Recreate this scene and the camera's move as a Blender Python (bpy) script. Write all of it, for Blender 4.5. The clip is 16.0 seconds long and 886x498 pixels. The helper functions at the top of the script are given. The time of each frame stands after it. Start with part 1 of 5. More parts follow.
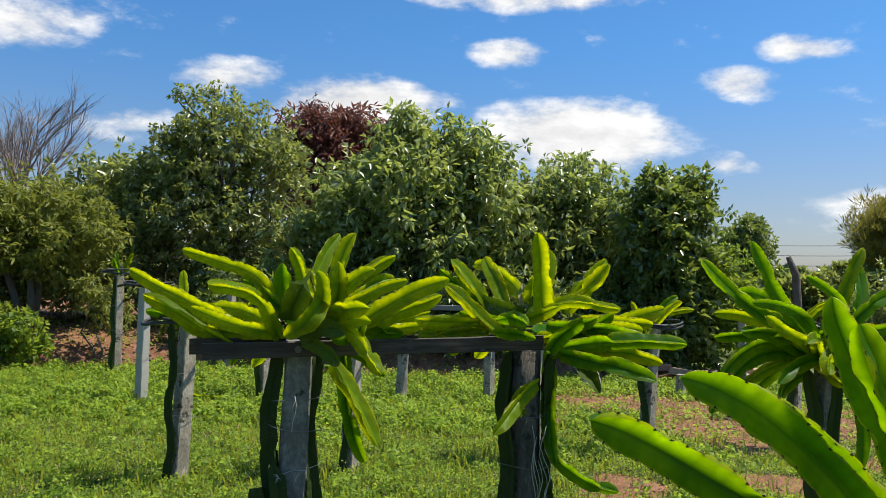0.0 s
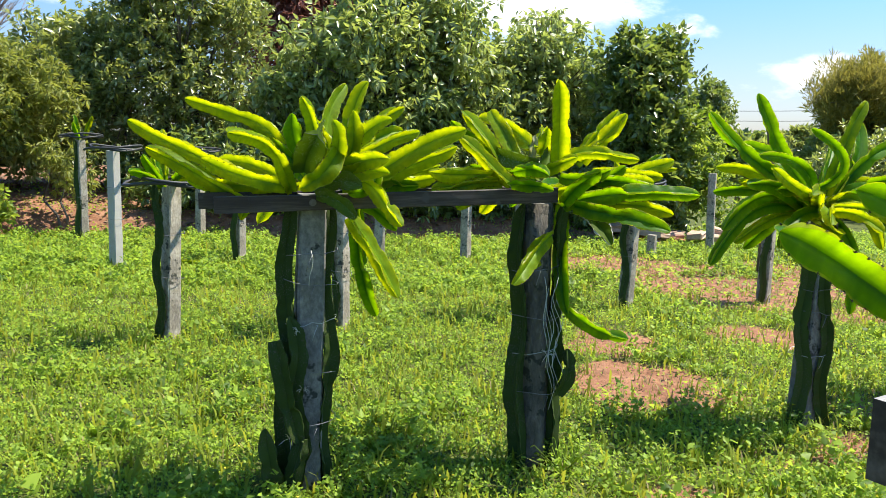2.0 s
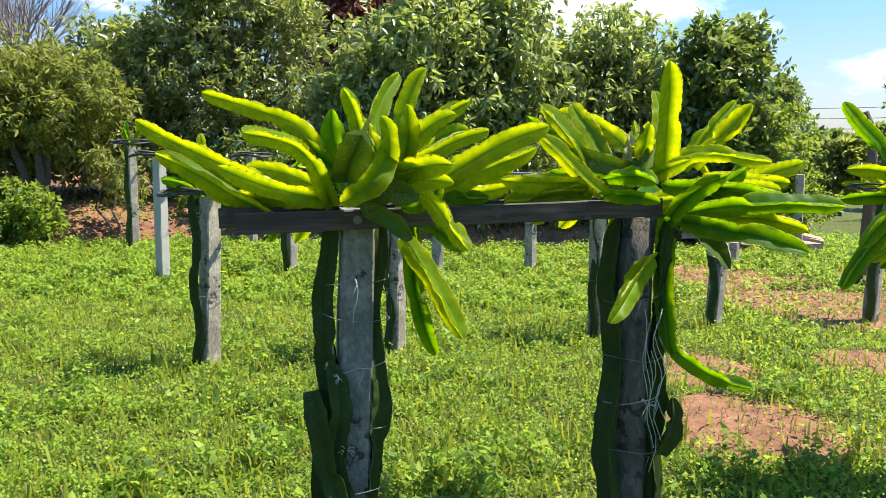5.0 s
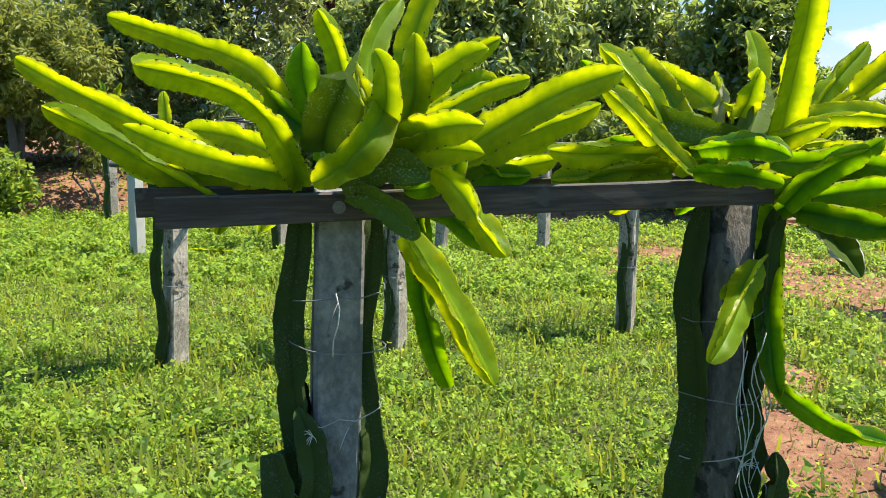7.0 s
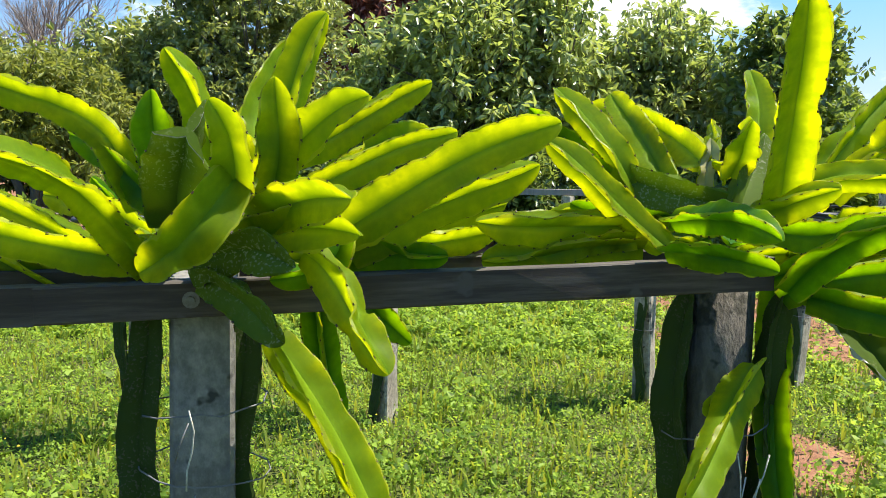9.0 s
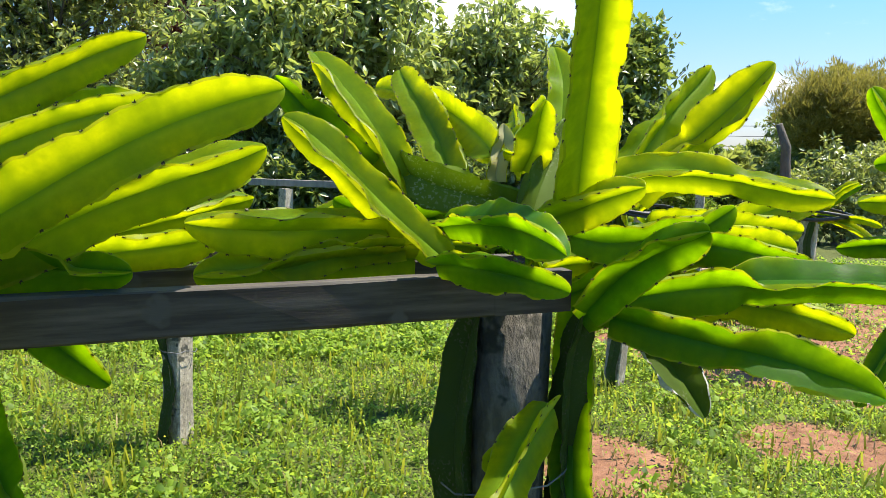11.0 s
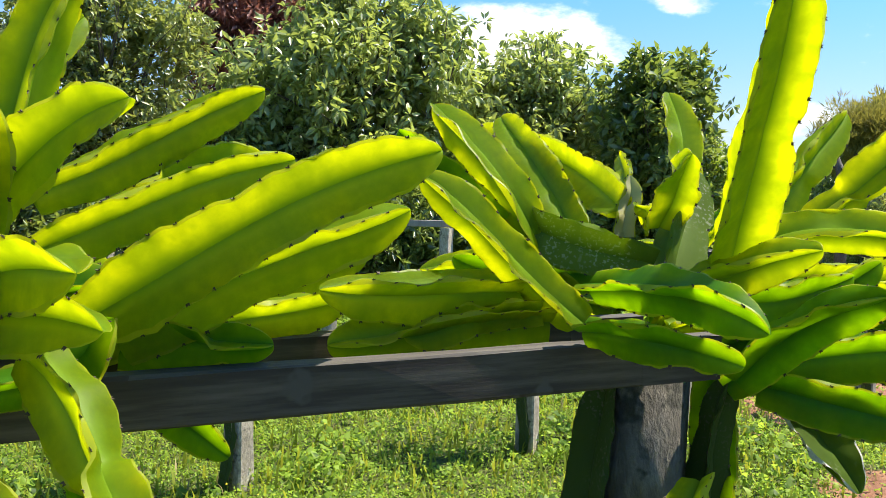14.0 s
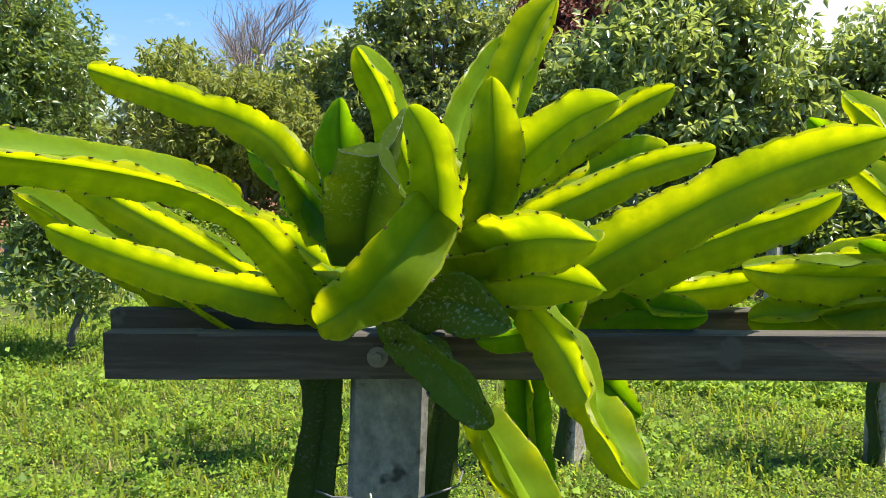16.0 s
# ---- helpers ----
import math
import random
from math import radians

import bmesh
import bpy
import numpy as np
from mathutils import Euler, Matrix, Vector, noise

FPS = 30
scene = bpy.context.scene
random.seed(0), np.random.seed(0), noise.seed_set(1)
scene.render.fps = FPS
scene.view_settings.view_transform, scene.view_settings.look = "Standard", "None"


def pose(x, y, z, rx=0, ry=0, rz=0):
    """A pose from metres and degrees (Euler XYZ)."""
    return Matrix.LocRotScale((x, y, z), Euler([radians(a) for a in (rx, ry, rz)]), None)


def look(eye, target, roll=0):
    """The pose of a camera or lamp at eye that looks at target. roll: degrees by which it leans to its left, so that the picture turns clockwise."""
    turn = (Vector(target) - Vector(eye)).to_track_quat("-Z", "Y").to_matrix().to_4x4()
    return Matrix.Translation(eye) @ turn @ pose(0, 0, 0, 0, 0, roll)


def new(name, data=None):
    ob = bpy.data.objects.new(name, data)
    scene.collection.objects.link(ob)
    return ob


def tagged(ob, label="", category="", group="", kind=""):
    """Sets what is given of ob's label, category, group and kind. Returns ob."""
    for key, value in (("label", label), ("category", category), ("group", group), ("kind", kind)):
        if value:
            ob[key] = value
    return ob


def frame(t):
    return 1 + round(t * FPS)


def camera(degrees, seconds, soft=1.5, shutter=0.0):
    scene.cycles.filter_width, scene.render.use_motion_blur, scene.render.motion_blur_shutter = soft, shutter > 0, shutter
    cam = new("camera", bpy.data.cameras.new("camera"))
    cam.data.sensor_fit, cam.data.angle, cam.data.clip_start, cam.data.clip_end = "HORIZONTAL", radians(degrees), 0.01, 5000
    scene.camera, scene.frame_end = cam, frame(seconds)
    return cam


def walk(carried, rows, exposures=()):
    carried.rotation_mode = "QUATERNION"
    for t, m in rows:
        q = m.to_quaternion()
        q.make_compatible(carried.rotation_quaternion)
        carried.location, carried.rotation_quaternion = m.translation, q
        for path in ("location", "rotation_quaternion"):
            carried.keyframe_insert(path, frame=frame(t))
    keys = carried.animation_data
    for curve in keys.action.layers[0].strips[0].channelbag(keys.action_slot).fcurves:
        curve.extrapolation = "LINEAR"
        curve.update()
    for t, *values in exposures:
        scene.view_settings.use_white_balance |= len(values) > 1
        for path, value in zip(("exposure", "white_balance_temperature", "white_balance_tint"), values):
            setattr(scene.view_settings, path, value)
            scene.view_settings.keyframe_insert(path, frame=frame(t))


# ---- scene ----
cam = camera(58.7, 16.0, 0.7)
EXPOSURE = 0.5
METRES, EYE, TILT, LEAN, TURN = 3.513, 1.5, 0.0, 0.0, 0.0
ROWS = [
    (0.0, 0.0, 0.0, 0.0, -0.05, 1.5, -1.83),
    (0.5, -0.0166, 0.003, -0.0148, -0.29, -6.56, -1.71),
    (1.0, -0.0359, 0.0059, -0.0195, -0.44, -7.46, -1.62),
    (1.5, -0.0533, 0.0167, -0.0205, -1.17, -7.8, -1.6),
    (2.0, -0.0672, 0.0221, -0.0218, -3.19, -7.97, -1.58),
    (2.5, -0.0715, 0.0254, -0.0229, -4.45, -8.02, -1.59),
    (3.0, -0.0673, 0.0461, -0.0246, -5.37, -8.25, -1.5),
    (3.5, -0.0523, 0.097, -0.0222, -4.98, -8.27, -1.32),
    (4.0, -0.0431, 0.135, -0.0164, -0.29, -7.94, -0.72),
    (4.5, -0.059, 0.1642, -0.0197, 0.93, -7.61, -0.82),
    (7.0, -0.0909, 0.4268, -0.0364, 1.02, -10.04, -1.33),
    (7.5, -0.0918, 0.4787, -0.0321, 1.59, -10.07, -1.38),
    (8.0, -0.0842, 0.4963, -0.0237, 3.88, -8.34, -1.16),
    (8.5, -0.0523, 0.524, -0.0248, 4.88, -7.54, -1.03),
    (9.0, -0.0195, 0.544, -0.0249, 4.1, -7.07, -1.11),
    (9.5, 0.0145, 0.5566, -0.0262, 1.43, -6.69, -1.53),
    (10.0, 0.0245, 0.573, -0.0292, -0.85, -6.51, -1.99),
    (12.5, 0.0314, 0.725, -0.0188, -13.32, -8.44, -3.26),
    (13.0, 0.0279, 0.7173, -0.0124, -12.96, -5.74, -3.0),
    (13.5, 0.0151, 0.6987, -0.0156, -12.15, -4.97, -2.88),
    (14.0, -0.0108, 0.6682, -0.0206, -4.64, -4.87, -2.22),
    (14.5, -0.0309, 0.6467, -0.0228, 2.3, -5.04, -1.63),
    (15.0, -0.0412, 0.6376, -0.0237, 7.75, -5.35, -1.39),
    (15.5, -0.0489, 0.6312, -0.0226, 12.48, -5.76, -1.29),
    (16.0, -0.0545, 0.6249, -0.0236, 16.93, -6.09, -1.35),
]
walk(cam, [(t, pose(0, 0, EYE, TILT, LEAN, TURN) @ pose(METRES * x, METRES * y, METRES * z, 90 + pitch, roll, yaw)) for t, x, y, z, yaw, pitch, roll in ROWS],
     [(0.0, EXPOSURE - 0.10), (0.5, EXPOSURE + 0.3), (1.5, EXPOSURE + 0.7), (16.0, EXPOSURE + 0.7)])

# ---- light ----
SUN_DIR = Vector((0.46, 0.13, 0.88)).normalized()      # towards the sun
SUN_STRENGTH, SKY_STRENGTH = 5.0, 0.066
sun = new("sun", bpy.data.lights.new("sun", "SUN"))
sun.data.energy, sun.data.angle, sun.data.color = SUN_STRENGTH, radians(0.53), (1.0, 0.92, 0.78)
sun.matrix_world = look(SUN_DIR * 60, (0, 0, 0))


def build_world():
    w = bpy.data.worlds.new("sky")
    w.use_nodes = True
    scene.world = w
    nt = w.node_tree
    N, L = nt.nodes, nt.links
    N.clear()
    sky = N.new("ShaderNodeTexSky")
    sky.sky_type, sky.sun_disc = "NISHITA", False
    sky.sun_elevation = math.asin(SUN_DIR.z)
    sky.sun_rotation = math.atan2(SUN_DIR.x, SUN_DIR.y)
    sky.air_density, sky.dust_density, sky.ozone_density = 1.0, 0.8, 2.0
    co = N.new("ShaderNodeTexCoord")
    sep = N.new("ShaderNodeSeparateXYZ")
    L.new(co.outputs["Generated"], sep.inputs[0])

    def m(op, a, b=None, clamp=False):
        n = N.new("ShaderNodeMath")
        n.operation, n.use_clamp = op, clamp
        for i, v in enumerate((a, b)):
            if v is None:
                continue
            if isinstance(v, (int, float)):
                n.inputs[i].default_value = v
            else:
                L.new(v, n.inputs[i])
        return n.outputs[0]

    depth = m("MAXIMUM", sep.outputs[1], 0.04)
    u, v = m("DIVIDE", sep.outputs[0], depth), m("DIVIDE", sep.outputs[2], depth)
    # cumulus heaps seen over the trees: centre and half size as slopes (across, up)
    total = None
    for cu, cv, su, sv, gain in ((-0.115, 0.205, 0.15, 0.05, 1.1), (0.165, 0.175, 0.165, 0.058, 1.1), (-0.28, 0.235, 0.09, 0.035, 0.8), (0.076, 0.278, 0.065, 0.026, 0.8),
                                 (0.375, 0.25, 0.07, 0.028, 0.85), (0.45, 0.297, 0.08, 0.025, 0.8), (-0.54, 0.30, 0.12, 0.05, 0.75),
                                 (0.09, 0.35, 0.2, 0.024, 0.8), (0.36, 0.145, 0.05, 0.02, 0.65), (-0.40, 0.17, 0.10, 0.03, 0.6), (0.62, 0.10, 0.2, 0.03, 0.7)):
        du, dv = m("DIVIDE", m("SUBTRACT", u, cu), su), m("DIVIDE", m("SUBTRACT", v, cv), sv)
        r2 = m("ADD", m("MULTIPLY", du, du), m("MULTIPLY", dv, dv))
        g = m("MULTIPLY", m("SUBTRACT", 1.0, r2, True), gain)
        total = g if total is None else m("MAXIMUM", total, g)
    mp = N.new("ShaderNodeMapping")
    mp.inputs["Scale"].default_value = (1.0, 1.0, 2.2)
    L.new(co.outputs["Generated"], mp.inputs["Vector"])
    big, fine = N.new("ShaderNodeTexNoise"), N.new("ShaderNodeTexNoise")
    for n, s, d in ((big, 5.0, 6.0), (fine, 14.0, 8.0)):
        n.inputs["Scale"].default_value, n.inputs["Detail"].default_value, n.inputs["Roughness"].default_value = s, d, 0.6
        L.new(mp.outputs[0], n.inputs["Vector"])
    body = m("ADD", m("MULTIPLY", total, 0.75), m("MULTIPLY", m("SUBTRACT", fine.outputs["Fac"], 0.5), 1.5))
    wisps = m("MULTIPLY", m("SUBTRACT", big.outputs["Fac"], 0.66, True), 2.0)
    mask = N.new("ShaderNodeMapRange")
    mask.interpolation_type = "SMOOTHSTEP"
    mask.inputs["From Min"].default_value, mask.inputs["From Max"].default_value = 0.12, 0.70
    L.new(m("ADD", body, wisps), mask.inputs["Value"])
    mix = N.new("ShaderNodeMix")
    mix.data_type = "RGBA"
    L.new(mask.outputs[0], mix.inputs["Factor"])
    tint = N.new("ShaderNodeMix")
    tint.data_type, tint.blend_type = "RGBA", "MULTIPLY"
    tint.inputs["Factor"].default_value = 1.0
    deep = N.new("ShaderNodeMapRange")
    deep.interpolation_type = "SMOOTHSTEP"
    deep.inputs["From Min"].default_value, deep.inputs["From Max"].default_value = 0.04, 0.30
    L.new(sep.outputs[2], deep.inputs["Value"])
    hue = N.new("ShaderNodeMix")
    hue.data_type = "RGBA"
    hue.inputs["A"].default_value, hue.inputs["B"].default_value = (0.98, 1.02, 1.22, 1), (0.60, 1.18, 1.68, 1)
    L.new(deep.outputs[0], hue.inputs["Factor"])
    L.new(hue.outputs["Result"], tint.inputs["B"])
    L.new(sky.outputs[0], tint.inputs["A"])
    L.new(tint.outputs["Result"], mix.inputs["A"])
    shade = N.new("ShaderNodeMapRange")
    shade.inputs["From Min"].default_value, shade.inputs["From Max"].default_value = 0.35, 0.65
    shade.inputs["To Min"].default_value, shade.inputs["To Max"].default_value = CLOUD * 0.72, CLOUD
    L.new(fine.outputs["Fac"], shade.inputs["Value"])
    white = N.new("ShaderNodeCombineColor")
    for k in range(3):
        L.new(shade.outputs[0], white.inputs[k])
    L.new(white.outputs[0], mix.inputs["B"])
    bg, out = N.new("ShaderNodeBackground"), N.new("ShaderNodeOutputWorld")
    bg.inputs["Strength"].default_value = SKY_STRENGTH
    L.new(mix.outputs["Result"], bg.inputs["Color"])
    L.new(bg.outputs[0], out.inputs["Surface"])


CLOUD = 12.0
build_world()


# ---- materials ----
def nodes_of(name):
    mat = bpy.data.materials.new(name)
    mat.use_nodes = True
    nt = mat.node_tree
    nt.nodes.clear()
    out = nt.nodes.new("ShaderNodeOutputMaterial")
    return mat, nt.nodes, nt.links, out


def noise_tex(N, L, vec, scale, detail=5.0, rough=0.6):
    n = N.new("ShaderNodeTexNoise")
    n.inputs["Scale"].default_value, n.inputs["Detail"].default_value, n.inputs["Roughness"].default_value = scale, detail, rough
    L.new(vec, n.inputs["Vector"])
    return n.outputs["Fac"]


def ramp(N, L, fac, stops):
    r = N.new("ShaderNodeValToRGB")
    L.new(fac, r.inputs[0])
    while len(r.color_ramp.elements) < len(stops):
        r.color_ramp.elements.new(0.5)
    for e, (p, c) in zip(r.color_ramp.elements, stops):
        e.position, e.color = p, (*c, 1)
    return r.outputs[0]


def blend(N, L, fac, a, b, mode="MIX"):
    x = N.new("ShaderNodeMix")
    x.data_type, x.blend_type = "RGBA", mode
    for key, val in (("Factor", fac), ("A", a), ("B", b)):
        if hasattr(val, "is_linked"):
            L.new(val, x.inputs[key])
        elif key == "Factor":
            x.inputs[key].default_value = val
        else:
            x.inputs[key].default_value = (*val, 1)
    return x.outputs["Result"]


def bump(N, L, height, strength, distance):
    b = N.new("ShaderNodeBump")
    b.inputs["Strength"].default_value, b.inputs["Distance"].default_value = strength, distance
    L.new(height, b.inputs["Height"])
    return b.outputs[0]


def principled(N, L, out, colour, rough=0.7, normal=None, metal=0.0, spec=0.5):
    p = N.new("ShaderNodeBsdfPrincipled")
    if hasattr(colour, "is_linked"):
        L.new(colour, p.inputs["Base Color"])
    else:
        p.inputs["Base Color"].default_value = (*colour, 1)
    if hasattr(rough, "is_linked"):
        L.new(rough, p.inputs["Roughness"])
    else:
        p.inputs["Roughness"].default_value = rough
    p.inputs["Metallic"].default_value, p.inputs["Specular IOR Level"].default_value = metal, spec
    if normal is not None:
        L.new(normal, p.inputs["Normal"])
    if out is not None:
        L.new(p.outputs[0], out.inputs["Surface"])
    return p


def surface(name, stops, scale=6.0, fine=60.0, rough=0.75, relief=0.3, depth=0.004, metal=0.0, stretch=(1, 1, 1), spec=0.4, speck=None):
    """A rough solid: two scales of noise over a colour ramp, with relief."""
    mat, N, L, out = nodes_of(name)
    co = N.new("ShaderNodeTexCoord")
    mp = N.new("ShaderNodeMapping")
    mp.inputs["Scale"].default_value = stretch
    L.new(co.outputs["Object"], mp.inputs["Vector"])
    a, b = noise_tex(N, L, mp.outputs[0], scale), noise_tex(N, L, mp.outputs[0], fine, 6.0, 0.65)
    mixed = N.new("ShaderNodeMath")
    mixed.operation = "MULTIPLY_ADD"
    L.new(b, mixed.inputs[0])
    mixed.inputs[1].default_value = 0.5
    half = N.new("ShaderNodeMath")
    half.operation = "MULTIPLY"
    L.new(a, half.inputs[0])
    half.inputs[1].default_value = 0.5
    L.new(half.outputs[0], mixed.inputs[2])
    col = ramp(N, L, mixed.outputs[0], stops)
    if speck:
        s = noise_tex(N, L, co.outputs["Object"], speck[1], 3.0, 0.7)
        cut = ramp(N, L, s, ((speck[2], (0, 0, 0)), (speck[2] + 0.06, (1, 1, 1))))
        col = blend(N, L, cut, col, speck[0])
    principled(N, L, out, col, rough, bump(N, L, b, relief, depth), metal, spec)
    return mat


def leafy(name, dark, light, through_col, share=0.35, rough=0.45, attr=False, scale=1.5, spec=0.35, span=(0.15, 0.85)):
    """Leaf or stem flesh: gloss over diffuse, with light let through."""
    mat, N, L, out = nodes_of(name)
    co, info, geo = N.new("ShaderNodeTexCoord"), N.new("ShaderNodeObjectInfo"), N.new("ShaderNodeNewGeometry")
    n = noise_tex(N, L, co.outputs["Object"], scale, 4.0)
    f = N.new("ShaderNodeMath")
    f.operation = "MULTIPLY_ADD"
    L.new(geo.outputs["Random Per Island"] if attr else info.outputs["Random"], f.inputs[0])
    f.inputs[1].default_value = 0.55
    h = N.new("ShaderNodeMath")
    h.operation = "MULTIPLY"
    L.new(n, h.inputs[0])
    h.inputs[1].default_value = 0.5
    L.new(h.outputs[0], f.inputs[2])
    col = ramp(N, L, f.outputs[0], ((span[0], dark), (span[1], light)))
    p = principled(N, L, None, col, rough, None, 0.0, spec)
    t = N.new("ShaderNodeBsdfTranslucent")
    tcol = blend(N, L, f.outputs[0], [c * 0.75 for c in through_col], through_col)
    L.new(tcol, t.inputs["Color"])
    mx = N.new("ShaderNodeMixShader")
    mx.inputs[0].default_value = share
    L.new(p.outputs[0], mx.inputs[1])
    L.new(t.outputs[0], mx.inputs[2])
    L.new(mx.outputs[0], out.inputs["Surface"])
    return mat


def flesh(name, dark, light, through_col, share, rough, scar=None):
    """Cactus stem: waxy green skin with pale flecks, faint cross ribs and flesh that lets light through."""
    mat, N, L, out = nodes_of(name)
    co, info = N.new("ShaderNodeTexCoord"), N.new("ShaderNodeObjectInfo")
    big, small = noise_tex(N, L, co.outputs["Object"], 7.0, 4.0), noise_tex(N, L, co.outputs["Object"], 120.0, 4.0, 0.7)
    f = N.new("ShaderNodeMath")
    f.operation = "MULTIPLY_ADD"
    L.new(info.outputs["Random"], f.inputs[0])
    f.inputs[1].default_value = 0.5
    h = N.new("ShaderNodeMath")
    h.operation = "MULTIPLY"
    L.new(big, h.inputs[0])
    h.inputs[1].default_value = 0.6
    L.new(h.outputs[0], f.inputs[2])
    col = ramp(N, L, f.outputs[0], ((0.15, dark), (0.85, light)))
    if scar:
        n2 = noise_tex(N, L, co.outputs["Object"], 190.0, 2.0, 0.5)
        area = noise_tex(N, L, co.outputs["Object"], 9.0, 2.0, 0.5)
        cut = ramp(N, L, n2, ((0.57, (0, 0, 0)), (0.63, (1, 1, 1))))
        zone = ramp(N, L, area, ((0.42, (0, 0, 0)), (0.56, (1, 1, 1))))
        col = blend(N, L, blend(N, L, 1.0, cut, zone, "MULTIPLY"), col, scar)
    # thin wings let more light through than the thick core
    at = N.new("ShaderNodeAttribute")
    at.attribute_name = "wing"
    thin = N.new("ShaderNodeMapRange")
    patchy = ramp(N, L, noise_tex(N, L, co.outputs["Object"], 16.0, 3.0), ((0.36, (0.72, 0.72, 0.72)), (0.60, (1, 1, 1))))
    grain = ramp(N, L, noise_tex(N, L, co.outputs["Object"], 60.0, 4.0, 0.65), ((0.36, (0.84, 0.84, 0.84)), (0.62, (1, 1, 1))))
    depth = blend(N, L, 1.0, at.outputs["Fac"], blend(N, L, 1.0, patchy, grain, "MULTIPLY"), "MULTIPLY")
    L.new(depth, thin.inputs["Value"])
    r = N.new("ShaderNodeMapRange")
    L.new(big, r.inputs["Value"])
    r.inputs["To Min"].default_value, r.inputs["To Max"].default_value = rough - 0.1, rough + 0.15
    p = principled(N, L, None, col, r.outputs[0], bump(N, L, small, 0.14, 0.002), 0.0, 0.10)
    thin.inputs["To Min"].default_value, thin.inputs["To Max"].default_value = share * 0.26, share
    t = N.new("ShaderNodeBsdfTranslucent")
    tcol = blend(N, L, depth, [through_col[0] * 0.45, through_col[1] * 0.72, through_col[2] * 0.6], through_col)
    tcol = blend(N, L, f.outputs[0], tcol, blend(N, L, 1.0, tcol, (0.86, 0.92, 0.9), "MULTIPLY"))
    L.new(tcol, t.inputs["Color"])
    mx = N.new("ShaderNodeMixShader")
    L.new(thin.outputs[0], mx.inputs[0])
    L.new(p.outputs[0], mx.inputs[1])
    L.new(t.outputs[0], mx.inputs[2])
    L.new(mx.outputs[0], out.inputs["Surface"])
    return mat


STEM = flesh("pitaya_stem", (0.080, 0.15, 0.008), (0.18, 0.28, 0.014), (0.985, 0.925, 0.05), 0.88, 0.42)
# darker green for mature stems, with shade inside the crowns put into the colour
STEM_DARK = flesh("pitaya_stem_mature_shaded", (0.020, 0.080, 0.005), (0.050, 0.16, 0.008), (0.72, 0.88, 0.03), 0.76, 0.42)
STEM_CLIMB = flesh("pitaya_stem_climbing", (0.022, 0.042, 0.010), (0.055, 0.085, 0.018), (0.12, 0.16, 0.03), 0.12, 0.6, scar=(0.085, 0.085, 0.055))
CUT = surface("dried_cut", ((0.3, (0.30, 0.29, 0.25)), (0.7, (0.62, 0.61, 0.55))), 60, 240, 0.8, 0.5, 0.002)
STEM_DRY = flesh("pitaya_stem_dry", (0.34, 0.31, 0.15), (0.55, 0.52, 0.30), (0.85, 0.80, 0.35), 0.4, 0.6)
STEM_OLD = flesh("pitaya_stem_old", (0.046, 0.082, 0.010), (0.10, 0.16, 0.018), (0.5, 0.58, 0.05), 0.46, 0.6, scar=(0.34, 0.36, 0.20))
MARGIN = leafy("stem_margin", (0.14, 0.20, 0.015), (0.26, 0.30, 0.03), (0.95, 0.95, 0.08), 0.6, 0.45, False, 30)
SPINE = surface("spine", ((0.3, (0.03, 0.022, 0.012)), (0.7, (0.09, 0.06, 0.03))), 30, 200, 0.6, 0.1, 0.001)
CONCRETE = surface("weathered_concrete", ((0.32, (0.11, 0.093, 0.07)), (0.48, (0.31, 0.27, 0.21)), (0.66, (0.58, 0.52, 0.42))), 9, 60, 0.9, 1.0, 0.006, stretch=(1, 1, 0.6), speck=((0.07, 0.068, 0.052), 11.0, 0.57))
# darker concrete: grime, plus shade of crown and rail put into the colour
CONCRETE_DARK = surface("grimy_shaded_concrete", ((0.30, (0.07, 0.066, 0.060)), (0.48, (0.15, 0.145, 0.135)), (0.68, (0.31, 0.30, 0.275))), 7, 60, 0.9, 0.7, 0.005, stretch=(1, 1, 0.7), speck=((0.045, 0.045, 0.036), 12.0, 0.58))
CONCRETE_PALE = surface("pale_concrete", ((0.25, (0.32, 0.30, 0.27)), (0.75, (0.53, 0.51, 0.46))), 9, 80, 0.9, 0.5, 0.003)
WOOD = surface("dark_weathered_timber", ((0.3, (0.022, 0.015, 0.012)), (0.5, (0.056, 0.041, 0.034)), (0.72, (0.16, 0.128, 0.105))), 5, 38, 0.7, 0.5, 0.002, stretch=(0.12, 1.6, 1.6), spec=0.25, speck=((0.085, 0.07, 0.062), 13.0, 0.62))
# rail tops: sunlight from above put into a paler timber colour
WOOD_TOP = surface("timber_top_lit", ((0.3, (0.035, 0.030, 0.026)), (0.7, (0.15, 0.135, 0.12))), 5, 40, 0.8, 0.8, 0.003, stretch=(0.12, 1.6, 1.6), spec=0.2)
WOOD_SUNLIT = surface("timber_sunlit", ((0.3, (0.12, 0.115, 0.11)), (0.7, (0.44, 0.43, 0.42))), 5, 40, 0.7, 0.7, 0.003, stretch=(0.12, 1.6, 1.6))
WOOD_POST = surface("weathered_log", ((0.28, (0.032, 0.028, 0.022)), (0.5, (0.10, 0.09, 0.074)), (0.75, (0.25, 0.23, 0.195))), 9, 42, 0.9, 1.0, 0.012, stretch=(1, 1, 0.4), speck=((0.035, 0.034, 0.026), 13.0, 0.55))
WOOD_GREY = surface("grey_timber", ((0.25, (0.12, 0.105, 0.09)), (0.75, (0.34, 0.31, 0.28))), 5, 34, 0.85, 0.7, 0.004, stretch=(1, 1, 0.1))
WIRE = surface("galvanised_wire", ((0.3, (0.30, 0.31, 0.32)), (0.7, (0.55, 0.56, 0.57))), 20, 150, 0.4, 0.1, 0.001, metal=0.8)
